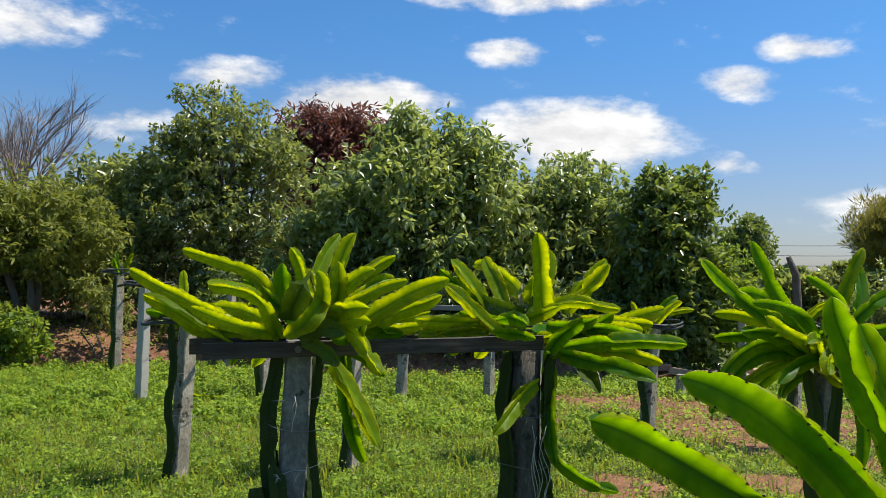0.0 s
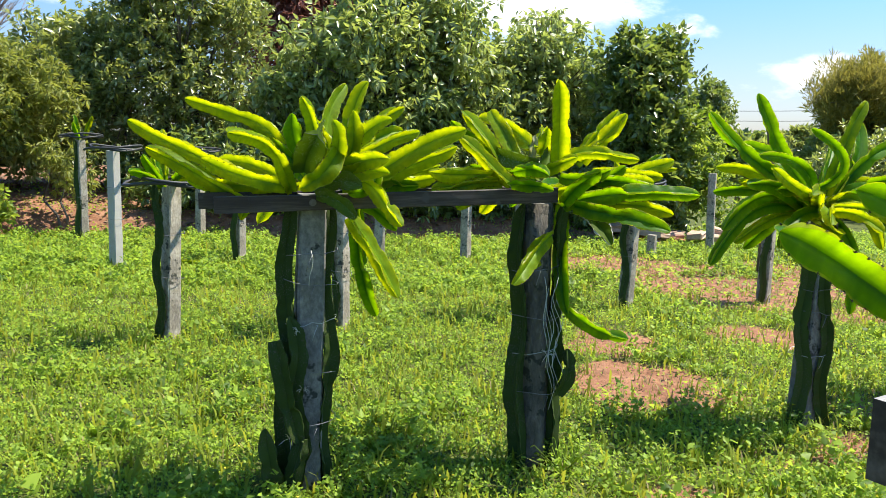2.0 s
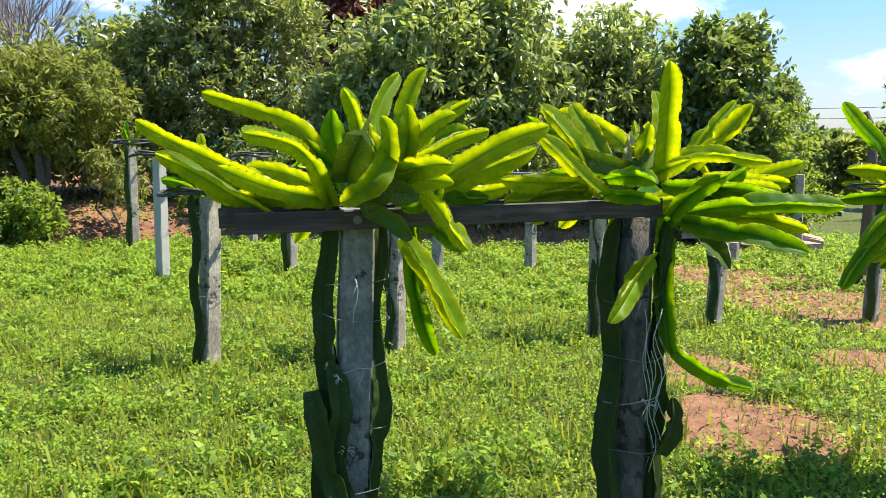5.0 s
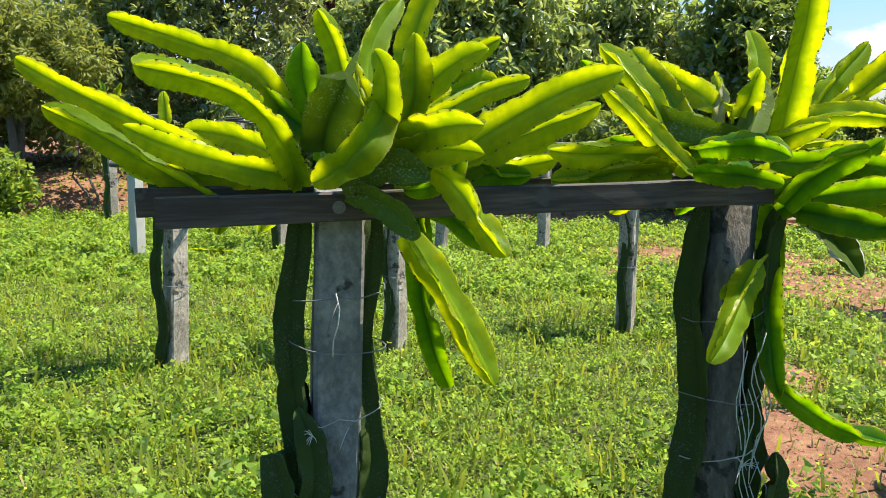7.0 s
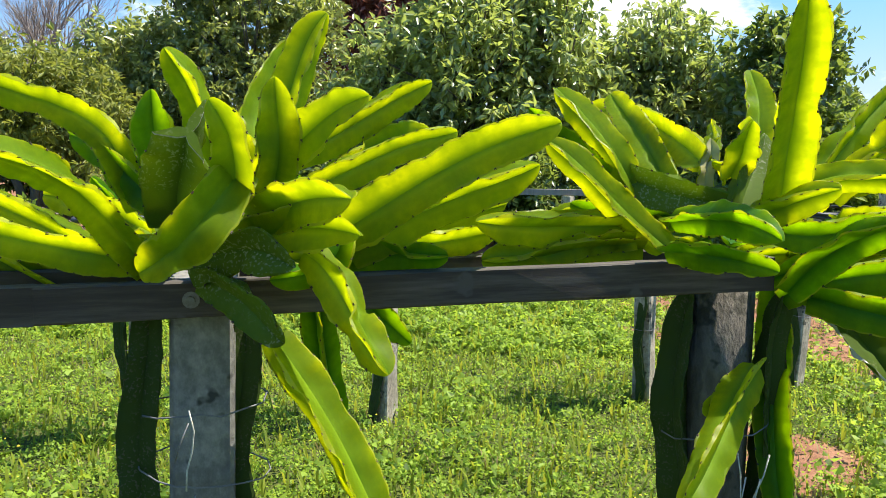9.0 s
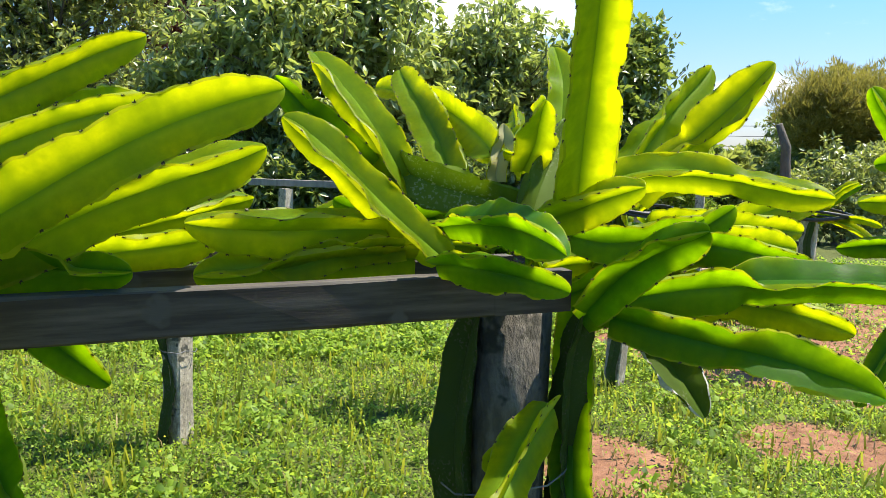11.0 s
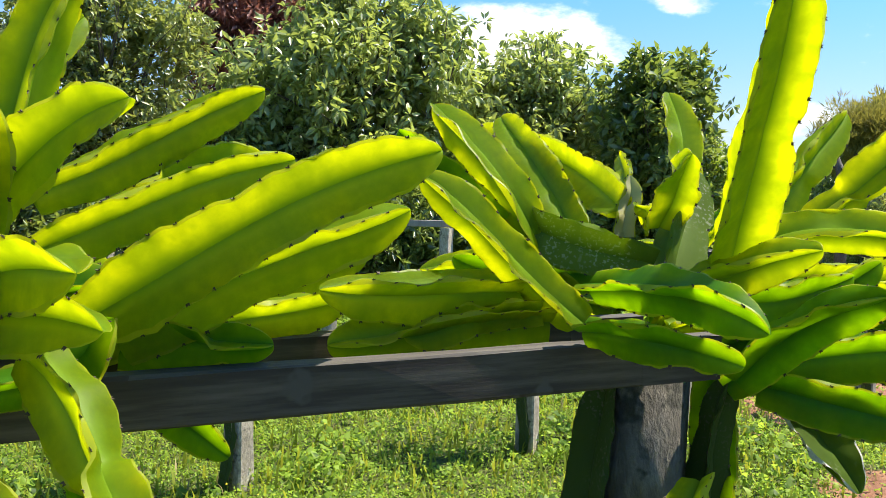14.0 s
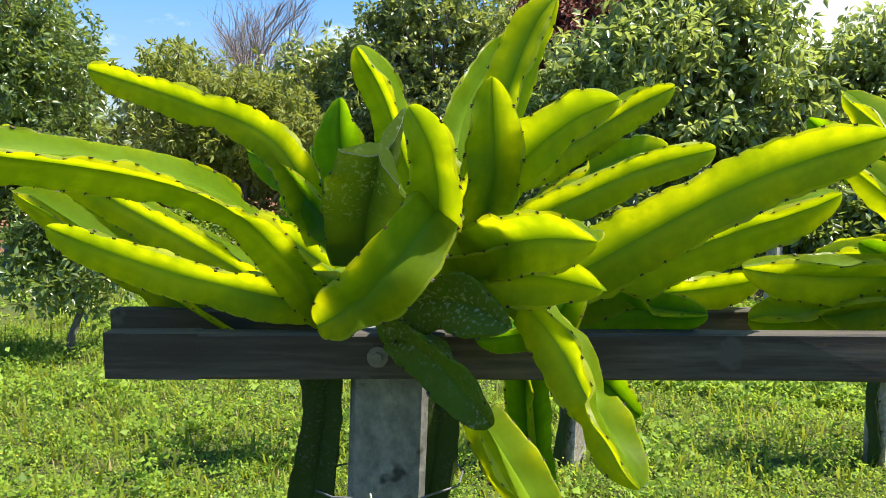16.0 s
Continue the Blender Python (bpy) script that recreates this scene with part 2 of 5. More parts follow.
STEEL = surface("dull_steel", ((0.3, (0.10, 0.085, 0.075)), (0.7, (0.26, 0.24, 0.22))), 40, 200, 0.55, 0.2, 0.001, metal=0.6)
STRAP = surface("grey_plastic_tie", ((0.3, (0.09, 0.09, 0.10)), (0.7, (0.20, 0.20, 0.21))), 20, 150, 0.5, 0.2, 0.001)
HOSE = surface("black_hose", ((0.3, (0.02, 0.02, 0.02)), (0.7, (0.07, 0.07, 0.07))), 20, 150, 0.55, 0.2, 0.001)
BARK = surface("bark", ((0.25, (0.06, 0.048, 0.038)), (0.75, (0.20, 0.17, 0.14))), 6, 40, 0.9, 0.9, 0.02, stretch=(1, 1, 0.3))
BARK_PALE = surface("bare_bark", ((0.25, (0.14, 0.115, 0.10)), (0.75, (0.30, 0.26, 0.23))), 6, 40, 0.9, 0.6, 0.01, stretch=(1, 1, 0.3))
TILE = surface("clay_roof_tile", ((0.25, (0.20, 0.085, 0.05)), (0.75, (0.40, 0.20, 0.125))), 3, 30, 0.85, 0.5, 0.01)
PLASTER = surface("old_plaster", ((0.25, (0.35, 0.30, 0.25)), (0.75, (0.55, 0.50, 0.44))), 2, 30, 0.9, 0.3, 0.005)
RUBBLE = surface("broken_concrete", ((0.25, (0.30, 0.17, 0.11)), (0.75, (0.56, 0.40, 0.29))), 5, 40, 0.9, 0.6, 0.006)
BRICK = surface("clay_brick", ((0.25, (0.28, 0.11, 0.06)), (0.75, (0.45, 0.20, 0.12))), 6, 50, 0.9, 0.5, 0.005)
DARK_GLASS = surface("window_dark", ((0.3, (0.02, 0.025, 0.03)), (0.7, (0.05, 0.055, 0.06))), 3, 30, 0.15, 0.05, 0.001)
PETAL = leafy("yellow_petal", (0.55, 0.42, 0.02), (0.75, 0.62, 0.05), (0.7, 0.6, 0.05), 0.3, 0.6, True)
CLOVER = leafy("ground_leaf", (0.020, 0.058, 0.006), (0.26, 0.37, 0.045), (0.60, 0.80, 0.075), 0.42, 0.5, True, 0.8, 0.18, (0.3, 0.72))
BLADE = leafy("grass_blade", (0.08, 0.13, 0.012), (0.24, 0.28, 0.035), (0.56, 0.58, 0.05), 0.40, 0.6, True, 0.8, 0.15)
STRAW = leafy("dry_blade", (0.22, 0.17, 0.07), (0.42, 0.34, 0.16), (0.40, 0.32, 0.12), 0.25, 0.7, True, 0.8)
LITTER = leafy("leaf_litter", (0.07, 0.04, 0.022), (0.24, 0.16, 0.10), (0.20, 0.12, 0.06), 0.1, 0.7, True, 2.0)
LEAF_CITRUS = leafy("citrus_leaf", (0.034, 0.056, 0.014), (0.30, 0.335, 0.105), (0.64, 0.72, 0.13), 0.30, 0.34, True, 1.5, 0.9)
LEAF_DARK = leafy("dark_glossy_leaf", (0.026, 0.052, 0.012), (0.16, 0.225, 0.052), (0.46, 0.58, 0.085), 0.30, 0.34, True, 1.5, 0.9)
LEAF_MANGO = leafy("mango_leaf", (0.034, 0.060, 0.016), (0.37, 0.43, 0.155), (0.72, 0.84, 0.16), 0.31, 0.34, True, 1.5, 0.9)
LEAF_PALE = leafy("feathery_leaf", (0.042, 0.060, 0.012), (0.29, 0.32, 0.07), (0.52, 0.56, 0.08), 0.34, 0.5, True)
LEAF_BROWN = leafy("red_brown_leaf", (0.10, 0.036, 0.025), (0.27, 0.125, 0.10), (0.38, 0.15, 0.095), 0.28, 0.5, True)
LEAF_BUSH = leafy("bush_leaf", (0.050, 0.100, 0.015), (0.179, 0.261, 0.034), (0.550, 0.688, 0.068), 0.38, 0.48, True)
LEAF_BAMBOO = leafy("bamboo_leaf", (0.08, 0.085, 0.015), (0.34, 0.30, 0.06), (0.55, 0.50, 0.09), 0.34, 0.5, True)


# ---- mesh helpers ----
def mesh_object(name, bm, material, smooth=False):
    me = bpy.data.meshes.new(name)
    bm.normal_update()
    bm.to_mesh(me)
    bm.free()
    for mt in material if isinstance(material, (list, tuple)) else (material,):
        me.materials.append(mt)
    if smooth:
        me.polygons.foreach_set("use_smooth", [True] * len(me.polygons))
    return new(name, me)


def part(name, bm, material, parent, label="", smooth=False):
    ob = mesh_object(name, bm, material, smooth)
    ob.parent = parent
    if label:
        ob["label"] = label
    return ob


def thing(name, label, category, group="", at=(0, 0, 0)):
    ob = new(name)
    ob.location = at
    ob.empty_display_size = 0.1
    return tagged(ob, label, category, group)


def raw_mesh(name, verts, faces, material, smooth=False):
    """A mesh from arrays: verts (n, 3), faces (m, k) with one k."""
    verts, faces = np.asarray(verts, np.float32), np.asarray(faces, np.int32)
    me = bpy.data.meshes.new(name)
    k = faces.shape[1]
    me.vertices.add(len(verts))
    me.vertices.foreach_set("co", verts.ravel())
    me.loops.add(faces.size)
    me.loops.foreach_set("vertex_index", faces.ravel())
    me.polygons.add(len(faces))
    me.polygons.foreach_set("loop_start", np.arange(0, faces.size, k, dtype=np.int32))
    if smooth:
        me.polygons.foreach_set("use_smooth", np.ones(len(faces), bool))
    me.update(calc_edges=True)
    me.materials.append(material)
    return new(name, me)


def box(bm, size, at=(0, 0, 0), turn=None, bevel=0.0, rough=0.0, seed=0, cuts=0):
    """A bevelled, slightly uneven block of the given size round at."""
    g = bmesh.ops.create_cube(bm, size=1.0)["verts"]
    bmesh.ops.scale(bm, vec=size, verts=g)
    if cuts:
        long = max(range(3), key=lambda i: size[i])
        edges = [e for e in bm.edges if e.verts[0] in g and abs((e.verts[0].co - e.verts[1].co)[long]) > size[long] * 0.9]
        got = bmesh.ops.subdivide_edges(bm, edges=edges, cuts=cuts)
        g = list({*g, *[x for x in got["geom_inner"] if isinstance(x, bmesh.types.BMVert)]})
    if bevel:
        edges = [e for e in bm.edges if e.verts[0] in g and e.verts[1] in g and e.calc_face_angle(0) > 0.5]
        got = bmesh.ops.bevel(bm, geom=edges, offset=bevel, segments=1, affect="EDGES")
        g = list({*[v for v in g if v.is_valid], *got["verts"]})
    rng = random.Random(seed)
    for v in g:
        if rough:
            v.co += Vector([rng.uniform(-rough, rough) for _ in range(3)])
    m = Matrix.Translation(at) @ (turn or Matrix.Identity(4))
    bmesh.ops.transform(bm, matrix=m, verts=g)
    return g


def tube(bm, points, radii, sides=6, cap=True):
    """A round tapered tube along points."""
    rings, side = [], None
    pts = [Vector(p) for p in points]
    for i, p in enumerate(pts):
        d = (pts[min(i + 1, len(pts) - 1)] - pts[max(i - 1, 0)]).normalized()
        if side is None:
            side = d.cross(Vector((0.31, 0.2, 0.93)) if abs(d.z) < 0.9 else Vector((1, 0.1, 0))).normalized()
        side = (side - d * side.dot(d)).normalized()
        other = d.cross(side)
        r = radii[i] if isinstance(radii, (list, tuple)) else radii
        rings.append([bm.verts.new(p + r * (math.cos(2 * math.pi * k / sides) * side + math.sin(2 * math.pi * k / sides) * other)) for k in range(sides)])
    for a, b in zip(rings, rings[1:]):
        for k in range(sides):
            bm.faces.new((a[k], a[(k + 1) % sides], b[(k + 1) % sides], b[k]))
    if cap:
        bm.faces.new(rings[0][::-1])
        bm.faces.new(rings[-1])
    return rings


# ---- ground ----
GROUND_Z = -0.05


def smooth_step(a, b, x):
    f = min(1.0, max(0.0, (x - a) / (b - a)))
    return f * f * (3 - 2 * f)


def bank_edge(x):
    return 11.6 + 0.5 * noise.noise((x * 0.35, 3.1, 0.0)) - 0.35 * smooth_step(-3, -6, x) + 1.2 * smooth_step(3.0, 6.0, x)


def height(x, y):
    z = GROUND_Z + 0.03 * noise.noise((x * 0.5, y * 0.5, 0.3)) + 0.012 * noise.noise((x * 2.3, y * 2.3, 1.3))
    e = bank_edge(x)
    left = 1 - smooth_step(1.5, 4.0, x)
    z += left * (0.30 * smooth_step(e, e + 0.55, y) + 0.22 * smooth_step(e + 0.6, e + 2.2, y) + 0.08 * noise.noise((x * 1.1, y * 1.1, 5.0)) * smooth_step(e - 0.2, e + 1, y))
    z -= 2.6 * smooth_step(15, 34, y) * smooth_step(4.0, 14.0, x)
    return z


def bare(x, y):
    """How much bare red soil shows, from 0 to 1."""
    n = noise.noise((x * 1.3, y * 1.3, 7.0)) + 0.5 * noise.noise((x * 3.7, y * 3.7, 2.0))
    s = -2.0
    for cx, cy, rx, ry in ((1.4, 4.6, 0.6, 0.6), (1.5, 5.7, 0.5, 0.45), (3.4, 8.0, 2.1, 1.5), (2.4, 9.3, 1.6, 1.2), (2.6, 6.0, 0.5, 0.4), (2.75, 3.7, 1.1, 0.75), (5.2, 8.6, 1.6, 1.6), (1.0, 3.15, 0.22, 0.15)):
        s = max(s, 1 - math.hypot((x - cx) / rx, (y - cy) / ry))
    s = smooth_step(-0.05, 0.55, s + 0.75 * n * (1 if s > -0.7 else 0))
    e = bank_edge(x)
    b = smooth_step(e - 0.25, e + 0.1, y + 0.2 * n) * (1 - smooth_step(2.0, 5.0, x)) * (1 - smooth_step(19, 22, y))
    return max(s, b)


def build_ground():
    def axis(lo, hi, step, far):
        a = list(np.arange(lo, hi + 1e-6, step))
        g = step
        while a[-1] < far:
            g *= 1.25
            a.append(a[-1] + g)
        g = step
        while a[0] > -far:
            g *= 1.25
            a.insert(0, a[0] - g)
        return a
    xs, ys = axis(-7, 7, 0.14, 900), axis(-0.5, 14.5, 0.14, 900)
    verts, soil = [], []
    for y in ys:
        for x in xs:
            verts.append((x, y, height(x, y)))
            soil.append(bare(x, y))
    nx = len(xs)
    faces = [(j * nx + i, j * nx + i + 1, (j + 1) * nx + i + 1, (j + 1) * nx + i) for j in range(len(ys) - 1) for i in range(nx - 1)]
    mat, N, L, out = nodes_of("lawn_soil")
    co, at = N.new("ShaderNodeTexCoord"), N.new("ShaderNodeAttribute")
    at.attribute_name = "soil"
    broad, fine = noise_tex(N, L, co.outputs["Object"], 0.9), noise_tex(N, L, co.outputs["Object"], 24.0, 8.0, 0.7)
    clod = noise_tex(N, L, co.outputs["Object"], 7.0, 6.0, 0.65)
    green = ramp(N, L, fine, ((0.3, (0.022, 0.026, 0.008)), (0.55, (0.055, 0.075, 0.013)), (0.75, (0.13, 0.15, 0.03))))
    green = blend(N, L, broad, green, blend(N, L, 0.5, green, (0.16, 0.17, 0.05)))
    red = ramp(N, L, clod, ((0.3, (0.10, 0.040, 0.022)), (0.5, (0.22, 0.100, 0.054)), (0.72, (0.36, 0.195, 0.118))))
    red = blend(N, L, 0.35, red, ramp(N, L, fine, ((0.3, (0.10, 0.045, 0.025)), (0.7, (0.40, 0.22, 0.135)))))
    edge = N.new("ShaderNodeMath")
    edge.operation = "MULTIPLY_ADD"
    L.new(fine, edge.inputs[0])
    edge.inputs[1].default_value = 0.7
    L.new(at.outputs["Fac"], edge.inputs[2])
    f = ramp(N, L, edge.outputs[0], ((0.62, (0, 0, 0)), (0.85, (1, 1, 1))))
    principled(N, L, out, blend(N, L, f, green, red), 0.95, bump(N, L, fine, 0.8, 0.02), 0.0, 0.2)
    ob = raw_mesh("ground", verts, faces, mat, True)
    a = ob.data.attributes.new("soil", "FLOAT", "POINT")
    a.data.foreach_set("value", np.array(soil, np.float32))
    tagged(ob, "weedy green lawn with bare patches of red soil", "ground", "", "structure")


build_ground()


def scatter(name, count, region, size, material, label, category, rng, shape="leaf", lift=(0.005, 0.05), tilt=0.6, keep=None, power=0.0, fan=True):
    """Many small leaves or blades on the ground as one object of stuff."""
    x0, x1, y0, y1 = region
    pts = []
    while len(pts) < count:
        y = y0 + (y1 - y0) * rng.random() ** (1 + power)
        x = (x0 + (x1 - x0) * rng.random()) * (0.55 + 0.45 * (y - y0) / (y1 - y0) if fan else 1.0)
        p = keep(x, y) if keep else 1.0
        if rng.random() < p:
            pts.append((x, y, height(x, y)))
    c = np.array(pts)
    n = len(c)
    r = np.random.RandomState(rng.randrange(10 ** 6))
    yaw, s = r.uniform(0, 2 * np.pi, n), r.uniform(size[0], size[1], n)
    hx, hy = np.cos(yaw), np.sin(yaw)
    if shape == "leaf":
        pitch, roll = r.uniform(-tilt, tilt, n), r.uniform(-tilt, tilt, n)
        along = np.stack((hx * np.cos(pitch), hy * np.cos(pitch), np.sin(pitch)), 1)
        across = np.stack((-hy * np.cos(roll), hx * np.cos(roll), np.sin(roll)), 1)
        rise = np.array([0.35 + 1.5 * smooth_step(-0.25, 0.45, noise.noise((p[0] * 5.5, p[1] * 5.5, 4.0))) for p in pts])
        c[:, 2] += r.uniform(lift[0], lift[1], n) * rise
        w = s * r.uniform(0.6, 0.95, n)
        drop = np.array((0, 0, -1.0)) * (s * 0.18)[:, None]
        v = np.stack((c - along * s[:, None] / 2, c - across * w[:, None] / 2 + drop, c + along * s[:, None] / 2, c + across * w[:, None] / 2 + drop), 1)
        f = np.stack([np.array(((0, 1, 2), (0, 2, 3))) + 4 * i for i in (0,)])
        faces = (np.arange(n)[:, None, None] * 4 + f[0][None]).reshape(-1, 3)
        ob = raw_mesh(name, v.reshape(-1, 3), faces, material)
    else:
        lean = np.stack((hx, hy, np.zeros(n)), 1) * (s * r.uniform(0.1, 0.8, n))[:, None]
        side = np.stack((-hy, hx, np.zeros(n)), 1) * (s * 0.045 + 0.0012)[:, None]
        up = np.array((0, 0, 1.0)) * s[:, None]
        v = np.stack((c - side, c + side, c + lean * 0.4 + up * 0.6 + side * 0.8, c + lean * 0.4 + up * 0.6 - side * 0.8, c + lean + up * 0.85), 1)
        faces = (np.arange(n)[:, None, None] * 5 + np.array(((0, 1, 2), (0, 2, 3), (3, 2, 4)))[None]).reshape(-1, 3)
        ob = raw_mesh(name, v.reshape(-1, 3), faces, material)
    return tagged(ob, label, category, "", "stuff")


def lawn(x, y):
    patch = 0.5 + 0.75 * noise.noise((x * 0.9, y * 0.9, 11.0)) + 0.3 * noise.noise((x * 4, y * 4, 1.0))
    return max(0.02, (1 - 0.92 * bare(x, y))) * (0.55 + 0.45 * min(1, max(0, patch)))


def weeds(x, y):
    return (1 - 0.93 * bare(x, y)) * smooth_step(0.05, 0.3, noise.noise((x * 1.6, y * 1.6, 21.0)))


def litter_zone(x, y):
    return smooth_step(0.4, 0.9, bare(x, y)) if y > 10.8 else 0.04


rng = random.Random(5)
scatter("low_clover_cover", 300000, (-6.5, 6.5, 2.2, 7.5), (0.009, 0.026), CLOVER, "dense low green clover and weeds in sunlight", "weeds", rng, keep=lawn, lift=(0.003, 0.07), tilt=1.0, power=0.1)
scatter("far_clover_cover", 150000, (-8.5, 8.5, 7.5, 13.5), (0.022, 0.055), CLOVER, "low green clover and weeds in sunlight", "weeds", rng, keep=lawn, lift=(0.005, 0.08), tilt=0.75)
scatter("broad_weed_leaves", 16000, (-6, 6, 2.0, 9), (0.026, 0.055), CLOVER, "broader weed leaves standing above the lawn", "weeds", rng, keep=weeds, lift=(0.03, 0.11), tilt=0.8, power=0.2)
scatter("outer_clover_cover", 70000, (-13, 13, -6, 13), (0.05, 0.10), CLOVER, "low green weeds spreading over the garden", "weeds", rng, keep=lambda x, y: lawn(x, y) * (0.15 if abs(x) < 2.6 + 0.45 * y and y > 2.4 else 1.0), lift=(0.0, 0.06), tilt=0.7, fan=False)
scatter("grass_blades", 26000, (-7, 7, 2.0, 11.5), (0.04, 0.15), BLADE, "thin upright green grass blades", "grass", rng, "blade", keep=lawn, power=0.2)
scatter("dry_grass", 9000, (-6, 6, 2.0, 12), (0.02, 0.08), STRAW, "scattered straw-coloured dry grass blades", "grass", rng, "blade", keep=lambda x, y: 0.18 + 0.8 * smooth_step(0.02, 0.3, bare(x, y)) * (1 - 0.75 * smooth_step(0.5, 1.0, bare(x, y))))
scatter("yellow_flowers", 1600, (-5, 5, 2.5, 9), (0.010, 0.018), PETAL, "tiny yellow flowers in the lawn", "flowers", rng, keep=lawn, lift=(0.05, 0.09), tilt=0.4)
scatter("leaf_litter", 6000, (-9, 6, 10.8, 17), (0.05, 0.11), LITTER, "dry brown leaf litter on red soil under trees", "leaf litter", rng, keep=litter_zone, lift=(0.0, 0.03), tilt=0.3)


# ---- trees ----
def leaf_cloud(centres, per, spread, size, aspect, droop, r, normal_up=0.4, fold=0.25, tuft_size=8):
    """Leaves round clump centres: folded kites, two triangles each side of the midrib."""
    c = np.repeat(np.asarray(centres, float), per, axis=0)
    n = len(c)
    # twig tips round each clump, and a tuft of leaves radiating from every tip
    k = max(1, per // tuft_size)
    g = r.normal(size=(len(centres) * k, 3))
    g /= np.linalg.norm(g, axis=1)[:, None]
    g *= (spread * r.uniform(0.15, 1.0, len(g)) ** 0.6)[:, None]
    which = np.repeat(np.arange(len(centres)), per) * k + np.tile(np.arange(per) % k, len(centres))
    d = r.normal(size=(n, 3))
    d /= np.linalg.norm(d, axis=1)[:, None]
    c = c + g[which] + d * (size * 0.22)
    along = d + g[which] / spread * 0.6 + r.normal(size=(n, 3)) * 0.2
    along[:, 2] -= droop
    along /= np.linalg.norm(along, axis=1)[:, None]
    up = r.normal(size=(n, 3)) * 0.6 + np.array((0, 0, normal_up * 2))
    across = np.cross(along, up)
    across /= np.linalg.norm(across, axis=1)[:, None] + 1e-9
    nor = np.cross(across, along)
    s = size * r.uniform(0.65, 1.25, n)
    L, W = along * s[:, None], across * (s * aspect / 2)[:, None]
    sink = nor * (s * aspect * fold)[:, None]
    v = np.stack((c, c + L * 0.45 + W - sink * -1, c + L - sink * 0.6, c + L * 0.45 - W + sink), 1)
    faces = (np.arange(n)[:, None, None] * 4 + np.array(((0, 1, 2), (0, 2, 3)))[None]).reshape(-1, 3)
    return v.reshape(-1, 3), faces


def tree(name, label, at, top, lobes, clumps, per, spread, size, aspect, droop, leaf, bark, trunk_r, seed, stems=1, shell=0.55, category="tree"):
    """Trunk, limbs to each lobe of the crown, twigs to the clumps, and the leaves. lobes: (dx, dy, z, rx, ry, rz)."""
    rng, r = random.Random(seed), np.random.RandomState(seed)
    x, y = at
    z0 = height(x, y) - 0.05
    base = thing(name, label, category, "", (x, y, z0))
    vol = np.array([l[3] * l[4] * l[5] for l in lobes]) ** 0.67
    centres, shoots, bm = [], [], bmesh.new()
    fork = min(l[2] - l[5] for l in lobes) - z0
    fork = max(0.25, min(fork + 0.25, (top - z0) * 0.35))
    roots = []
    for s in range(stems):
        a = 6.28 * s / max(1, stems) + seed
        off = Vector((math.cos(a), math.sin(a), 0)) * (0.10 * (stems > 1))
        tip = off * 3 + Vector((rng.uniform(-.1, .1), rng.uniform(-.1, .1), fork))
        tube(bm, (off, off * 1.6 + Vector((0.02, 0.0, fork * 0.5)), tip), (trunk_r * 1.25, trunk_r, trunk_r * 0.85), 8)
        roots.append(tip)
    for k, (dx, dy, zc, rx, ry, rz) in enumerate(lobes):
        goal = Vector((dx, dy, zc - z0))
        start = min(roots, key=lambda q: (q - goal).length)
        mid = start.lerp(goal, 0.5) + Vector((rng.uniform(-.1, .1), rng.uniform(-.1, .1), -0.08))
        tube(bm, (start, mid, goal), (trunk_r * 0.6, trunk_r * 0.42, trunk_r * 0.22), 6)
        n = max(6, int(clumps * vol[k] / vol.sum()))
        for i in range(n):
            d = r.normal(size=3)
            d /= np.linalg.norm(d)
            f = shell + (1 - shell) * r.uniform() ** 0.5
            f *= 1 + 0.42 * noise.noise((d[0] * 2.6 + k * 3, d[1] * 2.6 + seed, d[2] * 2.6))
            p = Vector((dx + d[0] * rx * f, dy + d[1] * ry * f, zc + d[2] * rz * f - z0))
            if p.z < 0.12:
                continue
            centres.append(tuple(p))
            if i % 9 == 0:
                j = goal.lerp(p, 0.5) + Vector((0, 0, -0.05))
                tube(bm, (goal, j, p), (trunk_r * 0.16, trunk_r * 0.10, trunk_r * 0.04), 4, False)
        # leafy shoots that stand out of the crown
        for i in range(max(2, n // 14)):
            a, el = r.uniform(0, 6.283), r.uniform(0.35, 1.35)
            d = Vector((math.cos(a) * math.cos(el), math.sin(a) * math.cos(el), math.sin(el)))
            root = goal + Vector((d.x * rx, d.y * ry, d.z * rz)) * 0.85
            way = (d + Vector((r.uniform(-.3, .3), r.uniform(-.3, .3), 0.7))).normalized() * min(0.75, 0.45 * rz) * r.uniform(0.5, 1.1)
            tube(bm, (goal, root, root + way), (trunk_r * 0.16, trunk_r * 0.10, trunk_r * 0.04), 4, False)
            shoots += [tuple(root + way * q) for q in (0.35, 0.7, 1.0)]
        for i in range(n // 3):
            d = r.normal(size=3)
            d /= np.linalg.norm(d)
            f = shell * r.uniform(0.3, 1.0)
            p = (dx + d[0] * rx * f, dy + d[1] * ry * f, zc + d[2] * rz * f - z0)
            if p[2] > 0.12:
                centres.append(p)
    part("trunk", bm, bark, base, smooth=True)
    v, f = leaf_cloud(centres, per, spread, size, aspect, droop, r)
    v2, f2 = leaf_cloud(shoots, max(8, per // 3), spread * 0.35, size, aspect, droop, r)
    crown = raw_mesh("crown", np.concatenate((v, v2)), np.concatenate((f, f2 + len(v))), leaf)
    crown.parent = base
    return base


